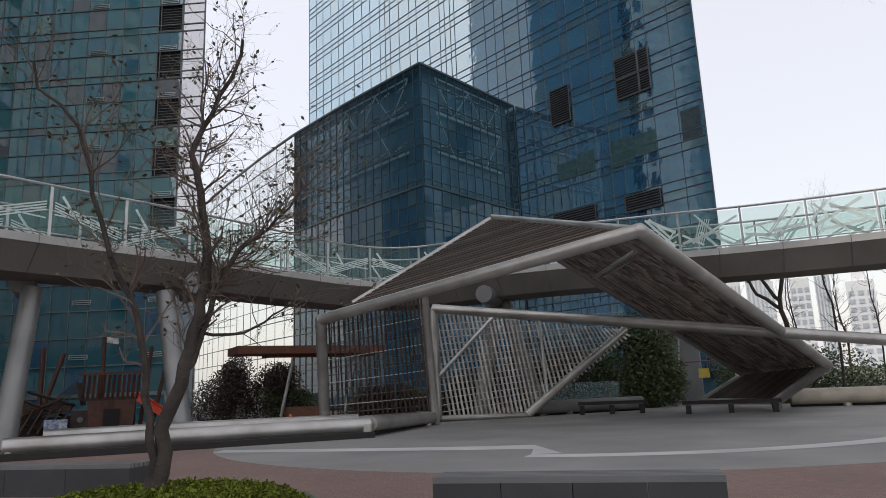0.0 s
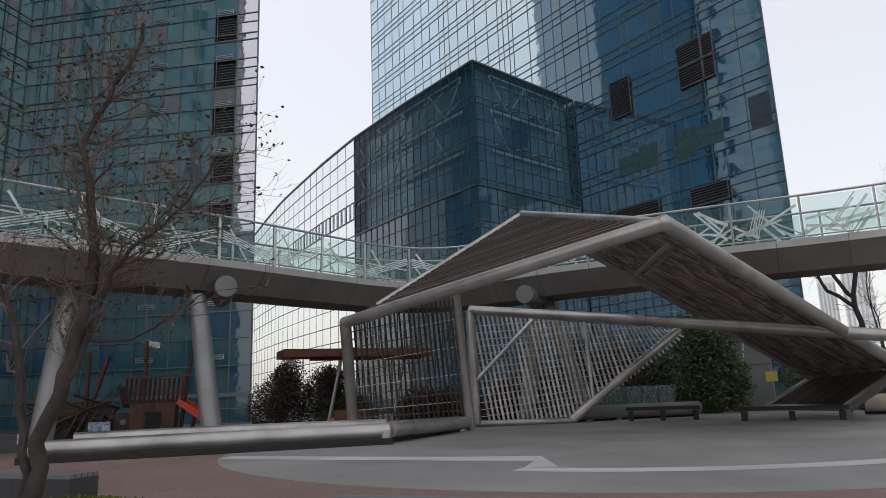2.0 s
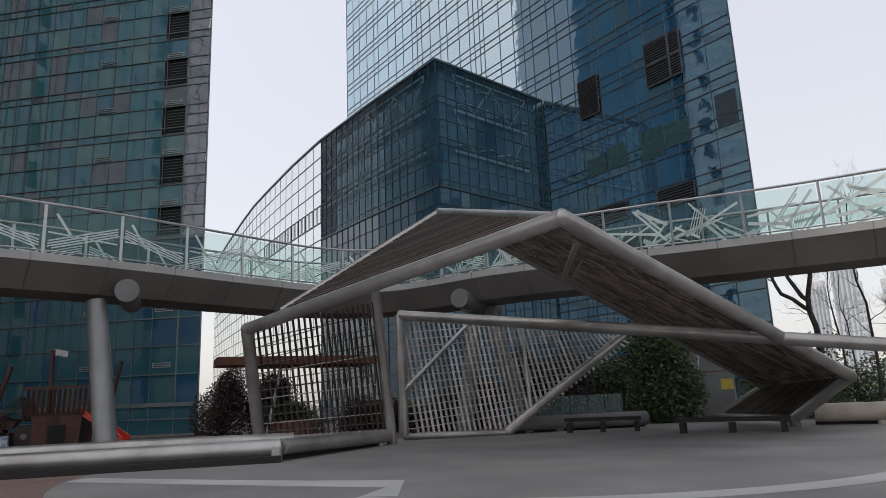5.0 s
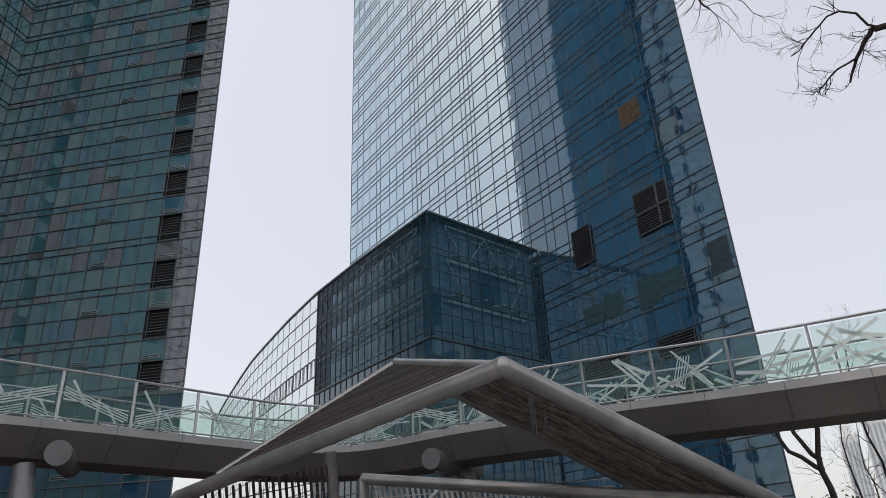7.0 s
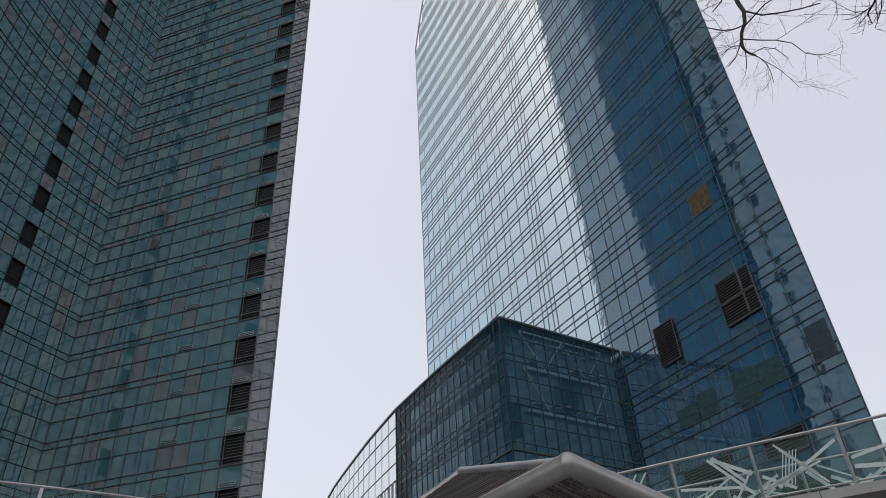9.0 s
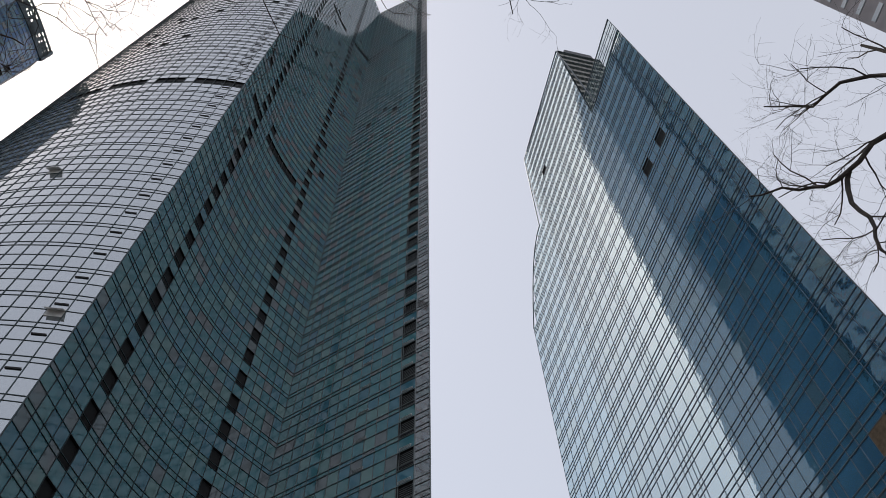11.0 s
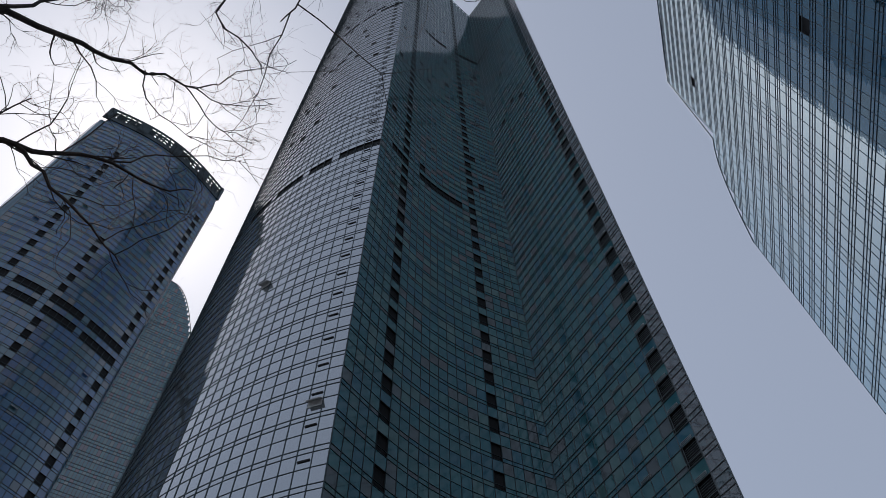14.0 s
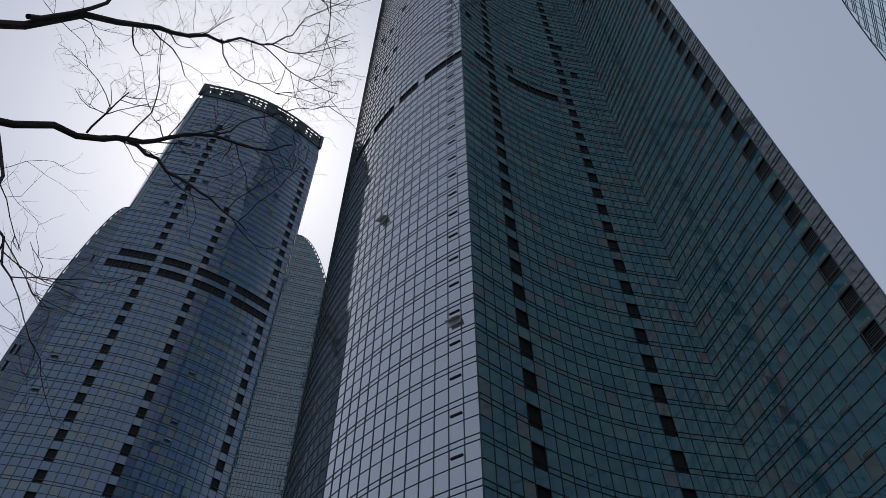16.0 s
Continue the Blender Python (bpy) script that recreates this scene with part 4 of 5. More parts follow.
def pavilion():
    t = thing("plaza_pavilion", "folded pavilion of grey steel tubes with dark timber slats", "pavilion")
    part("front_tube", Kit().tube([CC, CC.lerp(AR, 0.5), AR], 0.2, 20), "steel", t)
    part("ridge_tube", Kit().tube([AR, AL], 0.13, 16), "steel", t)
    part("back_tube", Kit().tube([AL, EE], 0.11, 14), "steel", t)
    part("roof_tube", Kit().tube([AR, F2], 0.2, 20), "steel", t)
    part("roof_back_tube", Kit().tube([AL, GG], 0.14, 14), "steel", t)
    for p, r in ((AR, 0.21), (AL, 0.14), (CC, 0.21), (F2, 0.2)):
        j = Kit()
        j.tube([p + V((0, 0, r * math.sin(x))) for x in (-1.5, -1.1, -0.6, 0, 0.6, 1.1, 1.5)], [r * math.cos(x) for x in (-1.5, -1.1, -0.6, 0, 0.6, 1.1, 1.5)], 16)
        part("tube_joint", j, "steel", t)
    part("fold_tube", Kit().tube([F2, F3], 0.2, 18), "steel", t)
    part("fold_back_tube", Kit().tube([GG, FL], 0.13, 14), "steel", t)
    part("foot_tube", Kit().tube([FL, F3], 0.13, 14), "steel", t)
    part("foot_post", Kit().tube([F3, V((F3.x, F3.y, 0))], 0.2, 14), "steel_dark", t)
    # left frame
    part("corner_post", Kit().tube([CC, PBL], 0.2, 18), "steel", t)
    part("rear_post", Kit().tube([P2T + V((0, 0, 0.4)), P2B], 0.19, 18), "steel", t)
    part("sill_tube", Kit().tube([PBL, P2B + V((0, 0, 0.35))], 0.2, 18), "steel", t)
    # long beam and the second frame
    part("long_beam", Kit().tube([QQ, BE], 0.2, 20), "steel", t)
    part("frame_post", Kit().tube([QQ, QB], 0.2, 18), "steel", t)
    part("frame_sill", Kit().tube([QB, BB], 0.13, 14), "steel", t)
    part("brace", Kit().tube([BB, BT], 0.2, 18), "steel", t)
    d = (BB - QB)
    d.z = 0
    d.normalize()
    part("small_brace", Kit().tube([V((-18.6, 23.2, 1.8)), QB + d * 2.9 + V((0, 0, 4.45))], 0.09, 12), "steel_bright", t)
    part("stay_post", Kit().tube([QB + d * 5.2 + V((0, 0, 0.7)), QB + d * 5.0 + V((0, 0, 4.2))], 0.09, 12), "steel_bright", t)
    # roof slats
    slatted(t, CC.lerp(EE, 0.15), EE.lerp(AL, 1.0), AR, AL, 24, 0.115, 0.06, "roof_slat", "slat_wood")
    segmented(t, AL, AR, GG, F2, 50, 24, 0.085, 0.05, "ceiling_slat", "slat_pale")
    slatted(t, GG, F2, FL, F3, 24, 0.08, 0.06, "fold_slat", "slat_wood")
    for sh in (0.0, 0.42):
        a, b = V((-11.4 + sh, 24.6, 5.36)), V((-7.4 + sh * 0.8, 20.1 + sh * 0.6, 5.2))
        part("cross_rib", Kit().beam(a, b, 0.1, 0.1), "steel", t)
        for i in range(16):
            q = a.lerp(b, (i + 0.5) / 16)
            part("rib_clip", Kit().beam(q - (b - a).normalized() * 0.08 + V((0.07, 0.05, -0.02)), q + (b - a).normalized() * 0.08 + V((0.07, 0.05, -0.02)), 0.03, 0.04), "wire", t)
    # upright bars of the left cage
    n = 23
    for i in range(n):
        f = (i + 0.6) / n
        lo, hi = PBL.lerp(P2B, f), CC.lerp(P2T, f)
        part("cage_bar", Kit().beam(lo + V((0, 0, 0.3)), hi, 0.055, 0.09), "slat_wood", t)
    for i in range(12):
        f = 0.10 + i * 0.073
        part("cage_wire", Kit().tube([PBL.lerp(CC, f), (P2B + V((0, 0, 0.3))).lerp(P2T, f)], 0.02, 6), "wire" if i % 3 == 1 else "steel_dark", t)
    # upright bars of the long screen, cut off along the brace
    n = 46
    L = (BT - QB).to_2d().length
    for i in range(1, n):
        s = L * i / n
        p = QB + d * s
        zlo = 0.25 if s < 4.3 else 0.25 + (s - 4.3) / (L - 4.3) * 3.4
        zhi = 4.75 - 0.095 * s
        if zhi - zlo > 0.2:
            lean = 0.36
            part("screen_bar", Kit().beam((p.x + d.x * lean, p.y + d.y * lean, zlo), (p.x - d.x * lean, p.y - d.y * lean, zhi), 0.06, 0.09), "bar", t)
    for i in range(14):
        z = 0.5 + i * 0.29
        s1 = 5.0 + max(0, (z - 0.25) / 3.4 * (L - 5.0))
        a, b = QB + d * 0.1, QB + d * min(s1, L)
        part("screen_wire", Kit().tube([(a.x, a.y, z - 0.1), (b.x, b.y, z + 0.4)], 0.018, 6), "wire", t)
    return t


pavilion()


def ground_pipe(name, pts, r, mat, label, feet):
    t = thing(name, label, "pipe bench")
    part("tube", Kit().tube(pts, r, 22), mat, t)
    for x, y in feet:
        part("foot", Kit().tube([(x, y, 0), (x, y, 0.4)], 0.17, 16), mat, t)
    # near-black strip added along the tube's foot as its shade
    k = Kit()
    a, b = V(pts[0]), V(pts[-1])
    s = (b - a).cross(V((0, 0, 1))).normalized() * -0.35
    k.beam((a.x + s.x, a.y + s.y, 0.09), (b.x + s.x, b.y + s.y, 0.09), 0.5, 0.17)
    part("plinth", k, "timber_dark", t, "dark strip standing for the shade under the tube")


ground_pipe("pipe_bench", [(-14.6, 15.75, 0.36), (-16.7, 11.4, 0.34), (-18.8, 7.0, 0.32)], 0.24, "steel", "long brushed steel tube lying low beside the playground", [(-14.55, 15.6), (-18.7, 7.1)])
ground_pipe("sill_pipe", [(-14.6, 15.8, 0.38), (-17.2, 21.4, 0.3)], 0.22, "steel", "grey steel tube running back along the cage", [(-17.1, 21.0)])
ground_pipe("pipe_bench", [(-17.6, 17.9, 0.4), (-20.4, 13.6, 0.4), (-22.0, 9.0, 0.4)], 0.22, "steel", "second brushed steel tube lying behind the first", [(-21.4, 11.0)])
ground_pipe("log_pipe", [(-7.6, 34.2, 0.45), (-1.5, 36.6, 0.45), (6, 39.6, 0.45)], 0.34, "pale_pipe", "thick tan coloured tube lying on the plaza edge", [(-5.6, 34.99), (0.5, 37.4)])
ground_pipe("log_pipe", [(-17.0, 27.6, 0.38), (-14.2, 33.2, 0.38)], 0.3, "concrete", "short grey tube lying behind the screen", [(-16, 29.5)])


def bench(a, b, h, name="timber_bench", mat="timber_dark", label="low dark timber bench on three legs"):
    t = thing(name, label, "bench", "plaza benches")
    a, b = V((*a, 0)), V((*b, 0))
    up = V((0, 0, h - 0.08))
    s = (b - a).cross(V((0, 0, 1))).normalized()
    for i in (-1.5, -0.5, 0.5, 1.5):
        part("seat_plank", Kit().beam(a + up + s * 0.13 * i, b + up + s * 0.13 * i, 0.115, 0.14), mat, t)
    for f in (0.06, 0.5, 0.94):
        p = a.lerp(b, f)
        part("leg", Kit().beam(p - s * 0.22 + V((0, 0, h / 2 - 0.09)), p + s * 0.22 + V((0, 0, h / 2 - 0.09)), 0.2, h - 0.18), mat, t)


bench((-14.9, 28.5), (-12.4, 30.05), 0.58)
bench((-10.2, 28.8), (-6.8, 30.1), 0.52)


def stone_bench(a, b, h):
    t = thing("stone_bench", "long dark grey stone bench with a ribbed top", "bench", "stone benches")
    a, b = V((*a, 0)), V((*b, 0))
    s = (b - a).cross(V((0, 0, 1))).normalized()
    n = 4
    for i in range(n):
        p, q = a.lerp(b, i / n), a.lerp(b, (i + 1) / n)
        e = (q - p).normalized() * 0.004
        part("stone_block", Kit().beam(p + e + V((0, 0, h / 2 - 0.03)), q - e + V((0, 0, h / 2 - 0.03)), 0.5, h - 0.06), "stone_dark", t)
    for i in range(5):
        o = s * (0.1 * (i - 2))
        part("top_strip", Kit().beam(a + o + V((0, 0, h - 0.03)), b + o + V((0, 0, h - 0.03)), 0.075, 0.06), "top_stone", t)


stone_bench((-3.22, 6.48), (-0.75, 7.75), 0.45)
stone_bench((-12.4, 3.8), (-8.5, 5.8), 0.45)
stone_bench((0.35, 11.3), (2.6, 12.6), 0.45)


# ---------- plants ----------
def grow(kit, twig, p, d, length, r, depth, rng, leaves=None, leaf_p=0.0, droop=0.0, steps=3, leaf_size=0.07):
    """A branch that tapers, bends and forks."""
    pts, rad = [p.copy()], [r]
    q, dd = p.copy(), d.normalized()
    for i in range(steps):
        dd = (dd + V((rng.gauss(0, 0.21), rng.gauss(0, 0.21), rng.gauss(0.03, 0.18) - droop))).normalized()
        q = q + dd * (length / steps)
        pts.append(q.copy())
        rad.append(r * (1 - 0.42 * (i + 1) / steps))
    (kit if r > 0.018 else twig).tube(pts, rad, 7 if r > 0.05 else (5 if r > 0.018 else 3), caps=False)
    if leaves is not None and depth <= 1:
        for q2 in pts[1:]:
            if rng.random() < leaf_p:
                leaf(leaves, q2, leaf_size, rng)
    if depth == 0:
        return
    for i in range(rng.choice((2, 3, 3)) if depth > 1 else rng.choice((2, 3, 4))):
        b = pts[rng.randint(1, steps)]
        side = V((rng.gauss(0, 1), rng.gauss(0, 1), rng.gauss(0.15, 0.7))).normalized()
        grow(kit, twig, b, (dd * 0.75 + side * 0.75), length * rng.uniform(0.5, 0.8), max(rad[-1] * rng.uniform(0.5, 0.75), min(0.0035, rad[-1])), depth - 1, rng, leaves, leaf_p, droop, steps, leaf_size)


def leaf(kit, p, s, rng):
    a = V((rng.gauss(0, 1), rng.gauss(0, 1), rng.gauss(0, 0.7))).normalized()
    b = a.orthogonal().normalized()
    s = s * rng.uniform(0.6, 1.3)
    n = a.cross(b) * s * 0.12
    k = len(kit.v)
    kit.v += [tuple(p), tuple(p + a * s * 0.55 + b * s * 0.27 + n), tuple(p + a * s), tuple(p + a * s * 0.55 - b * s * 0.27 + n)]
    kit.f += [(k, k + 1, k + 2), (k, k + 2, k + 3)]


def wiggle(pts, rng, r):
    """The limb's line, rounded and made slightly crooked."""
    out = []
    for i in range(len(pts) - 1):
        p0, p1, p2, p3 = pts[max(0, i - 1)], pts[i], pts[i + 1], pts[min(len(pts) - 1, i + 2)]
        for t in (0.0, 0.34, 0.67):
            q = 0.5 * ((2 * p1) + (p2 - p0) * t + (2 * p0 - 5 * p1 + 4 * p2 - p3) * t * t + (3 * p1 - p0 - 3 * p2 + p3) * t ** 3)
            a = min(0.05, (p2 - p1).length * 0.035) if out else 0.0
            out.append(q + V((rng.gauss(0, a), rng.gauss(0, a), rng.gauss(0, a))))
    return out + [pts[-1]]


def limb_tree(name, label, limbs, seed, depth=3, sub=7, sub_len=1.0, leaf_mat=None, leaf_p=0.0, droop=0.0, leaf_size=0.07, twig_mat="twig", fine=1.0):
    t = thing(name, label, "tree")
    rng = random.Random(seed)
    trunk, twig, lv = Kit(), Kit(), Kit()
    for pts, r0, r1, n in limbs:
        pts = wiggle([V(p) for p in pts], rng, r0)
        m = len(pts)
        trunk.tube(pts, [r0 + (r1 - r0) * i / (m - 1) for i in range(m)], 12 if r0 > 0.05 else 7, caps=False)
        for j in range(n):
            f = rng.uniform(0.3, 1.0) * (m - 1)
            i = min(int(f), m - 2)
            p = pts[i].lerp(pts[i + 1], f - i)
            dd = (pts[i + 1] - pts[i]).normalized()
            side = V((rng.gauss(0, 1), rng.gauss(0, 1), rng.gauss(0.2, 0.8))).normalized()
            r = (r0 + (r1 - r0) * f / (m - 1)) * 0.5
            grow(trunk, twig, p, dd * 0.8 + side * 0.8, sub_len * rng.uniform(0.6, 1.3), max(0.008, min(r, 0.020)) * fine, depth, rng, lv if leaf_mat else None, leaf_p, droop, 4, leaf_size)
    part("trunk", trunk, "bark", t)
    twig.smooth = False
    part("twig_crown", twig, twig_mat, t)
    if lv.f:
        tagged(part("foliage", lv, leaf_mat, t), kind="stuff")
    return t


S1 = [(-5.33, 4.42, 0.0), (-5.31, 4.47, 0.38), (-5.28, 4.52, 1.02), (-5.19, 4.7, 1.66), (-5.15, 4.78, 2.2), (-5.11, 4.85, 2.71), (-5.13, 4.81, 3.22), (-5.17, 4.74, 3.75), (-5.19, 4.7, 4.22), (-5.06, 4.94, 4.73), (-4.94, 5.14, 5.55)]
S2 = [(-5.36, 4.40, 0.0), (-5.33, 4.43, 0.69), (-5.36, 4.37, 1.37), (-5.4, 4.28, 2.02), (-5.46, 4.14, 2.44), (-5.56, 3.91, 3.04), (-5.61, 3.78, 3.72), (-5.68, 3.57, 4.2), (-5.81, 3.18, 4.89)]
S3 = [(-5.2, 4.68, 1.54), (-5.14, 4.79, 1.84), (-5.08, 4.91, 2.39), (-5.01, 5.03, 2.71), (-4.88, 5.23, 3.04), (-4.71, 5.49, 3.31), (-4.52, 5.75, 3.73)]
S4 = [(-5.12, 4.84, 2.02), (-4.91, 5.2, 2.01), (-4.74, 5.45, 2.2), (-4.56, 5.7, 2.39)]
limb_tree("hedge_tree", "almost bare small tree with twisted stems and a few dry leaves", [(S1, 0.09, 0.018, 54), (S2, 0.05, 0.014, 28), (S3, 0.042, 0.011, 46), (S4, 0.02, 0.007, 6)], 11, depth=3, sub_len=0.66, fine=0.85, leaf_mat="leaf", leaf_p=0.085, leaf_size=0.06)


def PB(b, el, D):
    return (2.2 + D * math.cos(radians(b)), 9.67 + D * math.sin(radians(b)), 1.6 + D * math.tan(radians(el)))


upper_limbs = [
    ([(4.9, 2.9, 0), (4.7, 3.0, 3.0), (4.2, 3.4, 6.0), (3.2, 4.2, 9.0), (2.4, 5.6, 12.0)], 0.2, 0.03, 3),
    ([(4.4, 3.2, 5.0), PB(-92, 51, 4.6), PB(-99.5, 56.5, 4.4), PB(-106.3, 60, 4.4), PB(-112.4, 61.7, 4.4), PB(-116.9, 62.8, 4.4), PB(-124.3, 64.4, 4.4)], 0.05, 0.012, 13),
    ([PB(-124.3, 64.4, 4.4), PB(-128.6, 67.0, 4.3), PB(-136.5, 70.7, 4.1)], 0.011, 0.004, 5),
    ([PB(-124.3, 64.4, 4.4), PB(-129.3, 64.9, 4.4), PB(-137.3, 67.0, 4.3)], 0.011, 0.004, 4),
    ([PB(-122.6, 64.0, 4.4), PB(-128.2, 63.3, 4.4), PB(-132.9, 62.9, 4.5), PB(-137.7, 62.8, 4.5)], 0.010, 0.004, 4),
    ([PB(-116.9, 62.8, 4.4), PB(-119.9, 61.3, 4.4), PB(-124.6, 61.3, 4.5), PB(-128.8, 61.2, 4.5)], 0.010, 0.004, 5),
]
lower_limbs = [
    ([(4.5, 3.1, 4.6), PB(-98, 47, 5.0), PB(-109.6, 51.2, 4.8), PB(-114.2, 52.8, 4.6), PB(-117.7, 54.5, 4.5), PB(-122.8, 56.4, 4.4), PB(-129.2, 56.7, 4.4), PB(-133.2, 58.0, 4.3)], 0.044, 0.006, 11),
    ([PB(-114.2, 52.8, 4.6), PB(-118.1, 52.5, 4.6), PB(-123.1, 52.1, 4.5), PB(-126.8, 51.4, 4.5), PB(-131, 50.5, 4.5)], 0.022, 0.006, 7),
    ([PB(-122.8, 56.4, 4.4), PB(-126.9, 58.8, 4.3), PB(-132.2, 60.8, 4.3), PB(-138.1, 61.9, 4.3)], 0.010, 0.004, 4),
    ([PB(-110.1, 51.6, 4.8), PB(-110.2, 53.7, 4.7), PB(-111, 55.7, 4.6)], 0.012, 0.006, 6),
    ([PB(-103, 48.6, 4.9), PB(-108, 43.5, 4.6), PB(-113, 40.5, 4.4)], 0.018, 0.006, 10),
]
top_limbs = [
    ([PB(-97.5, 55.2, 4.4), PB(-101.2, 58.6, 4.3), PB(-102.4, 61.6, 4.2), PB(-104, 65, 4.1)], 0.026, 0.010, 7),
    ([(2.4, 5.6, 12.0), PB(-112, 76, 2.6), PB(-117.6, 69.7, 3.4), PB(-127.5, 69.3, 3.5), PB(-131.2, 68.7, 3.6)], 0.02, 0.005, 8),
    ([(2.4, 5.6, 12.0), (2.3, 7.8, 9.0), (1.83, 8.81, 6.55), (1.56, 8.73, 6.5), (1.38, 8.66, 6.46), (1.26, 8.5, 6.4)], 0.014, 0.004, 2),
    ([(2.4, 5.6, 12.0), (2.3, 7.8, 9.0), (1.85, 8.88, 6.56), (1.6, 8.85, 6.53), (1.63, 9.07, 6.56), (1.51, 9.21, 6.56), (1.45, 9.46, 6.57)], 0.015, 0.004, 3),
    ([(2.4, 5.6, 12.0), PB(-123, 78, 2.2), PB(130, 84, 1.4), PB(132, 76, 2.6)], 0.03, 0.008, 13),
]
limb_tree("bare_tree", "tall bare tree with thin dark twigs against the sky", upper_limbs + lower_limbs + top_limbs, 5, depth=3, sub_len=0.60, twig_mat="bark", fine=0.75)
limb_tree("bare_tree", "bare tree with thin dark twigs reaching over the path", [
    ([(3.1, 22.5, 0), (3.0, 22.2, 4.5), (2.8, 21.6, 9.0), (2.2, 21.0, 13.0), (1.5, 20.2, 17.0)], 0.26, 0.03, 6),
    ([(2.8, 21.8, 9.0), PB(95, 48, 11.2), PB(99.4, 50.4, 10.8), PB(107.0, 50.6, 10.2), PB(110.3, 52.0, 9.9), PB(115.2, 53.8, 9.5)], 0.09, 0.016, 14),
    ([PB(105.5, 50.6, 10.3), PB(107.6, 49.0, 10.3), PB(108.2, 46.6, 10.2), PB(109.3, 45.2, 10.2), PB(108.4, 44.2, 10.2)], 0.055, 0.016, 11),
    ([(2.2, 21.0, 13.0), PB(96, 54, 10.6), PB(102.4, 55.6, 10.2), PB(106, 58, 9.8)], 0.06, 0.014, 11),
], 8, depth=3, sub_len=1.15, twig_mat="bark")
limb_tree("bare_tree", "bare street tree with a low twiggy branch", [
    ([(5.2, 13.7, 0), (5.15, 13.6, 2.2), (5.1, 13.6, 4.2), (5.3, 13.7, 6.0)], 0.12, 0.03, 3),
    ([(5.15, 13.6, 3.4), (3.8, 12.9, 4.3), (2.65, 12.47, 4.47), (2.48, 12.44, 4.46), (2.38, 12.47, 4.38), (2.28, 12.52, 4.27)], 0.03, 0.006, 10),
    ([(2.56, 12.45, 4.46), (2.39, 12.3, 4.63), (2.23, 12.31, 4.58), (2.07, 12.31, 4.51)], 0.008, 0.004, 9),
    ([(2.38, 12.47, 4.38), (2.2, 12.45, 4.33), (2.11, 12.48, 4.28)], 0.007, 0.004, 6),
], 18, depth=2, sub_len=0.17, twig_mat="bark", fine=0.4)


def leafy(name, label, centre, size, n, mat, seed, stems=6, leaf_size=0.12, category="shrub"):
    """A shrub: stems and a crown of single leaves with an uneven outline."""
    t = thing(name, label, category)
    rng = random.Random(seed)
    lv, st = Kit(), Kit()
    c = V((*centre, 0))
    lobes = [(V((rng.uniform(-0.6, 0.6) * size[0], rng.uniform(-0.6, 0.6) * size[1], (rng.uniform(0.3, 0.8) if q % 3 else rng.uniform(0.12, 0.3)) * size[2])), rng.uniform(0.35, 0.6)) for q in range(11)]
    for i in range(stems):
        o, s = lobes[i % len(lobes)]
        st.tube([c + V((rng.uniform(-0.2, 0.2), rng.uniform(-0.2, 0.2), 0)), c + o * 0.6, c + o], [0.05, 0.035, 0.01], 6, caps=False)
    for i in range(n):
        o, s = rng.choice(lobes)
        u = V((rng.gauss(0, 1), rng.gauss(0, 1), rng.gauss(0, 1))).normalized() * (rng.random() ** 0.4)
        p = c + o + V((u.x * size[0] * s, u.y * size[1] * s, u.z * size[2] * s * 0.75))
        p.z = max(0.05, p.z)
        leaf(lv, p, leaf_size, rng)
    part("stem_clump", st, "bark", t)
    tagged(part("foliage", lv, mat, t), kind="stuff")
    return t


def hedge():
    t = thing("box_hedge", "low clipped green hedge round the foot of a tree", "hedge")
    rng = random.Random(3)
    lv, base = Kit(), Kit()
    for i in range(26000):
        a, r = rng.uniform(0, 2 * math.pi), math.sqrt(rng.random())
        x, y = -4.9 + 1.75 * r * math.cos(a) * 1.0, 4.4 + 1.5 * r * math.sin(a)
        z = 0.42 * (1 - r ** 6) * rng.uniform(0.75, 1.03) + 0.03
        leaf(lv, V((x, y, z)), 0.042, rng)
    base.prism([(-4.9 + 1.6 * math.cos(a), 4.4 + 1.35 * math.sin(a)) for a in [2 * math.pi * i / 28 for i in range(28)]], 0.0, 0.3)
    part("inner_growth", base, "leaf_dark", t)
    tagged(part("foliage", lv, "hedge_leaf", t), kind="stuff")


hedge()
leafy("evergreen_shrub", "large round evergreen shrub with glossy leaves", (-15.2, 37.0), (2.0, 1.8, 4.4), 14000, "leaf_dark", 21, leaf_size=0.22)
leafy("evergreen_shrub", "large round evergreen shrub with glossy leaves", (-19.5, 39.0), (2.2, 2.0, 3.2), 6000, "leaf_dark", 22, leaf_size=0.2)
leafy("red_shrub", "dark reddish shrub beside the tower", (-37.2, 24.5), (2.4, 1.6, 4.3), 15000, "red_leaf", 23, leaf_size=0.15)
leafy("red_shrub", "dark reddish shrub beside the tower", (-34.6, 26.4), (2.6, 1.8, 3.1), 14000, "red_leaf", 26, leaf_size=0.15)
leafy("red_shrub", "dark reddish brown shrubs behind the timber cage", (-25.2, 27.4), (3.0, 1.6, 1.7), 7000, "red_leaf", 71, leaf_size=0.16)
leafy("red_shrub", "dark reddish brown shrubs behind the timber cage", (-22.4, 30.6), (2.8, 1.6, 2.6), 8000, "red_leaf", 72, leaf_size=0.16)
leafy("red_shrub", "dark reddish brown shrubs behind the timber cage", (-20.2, 34.0), (2.6, 1.6, 4.2), 11000, "red_leaf", 73, leaf_size=0.16)
leafy("green_shrub", "low green shrubs along the podium", (-34.4, 26.6), (3.4, 2.2, 1.7), 9000, "leaf_dark", 24, leaf_size=0.16)
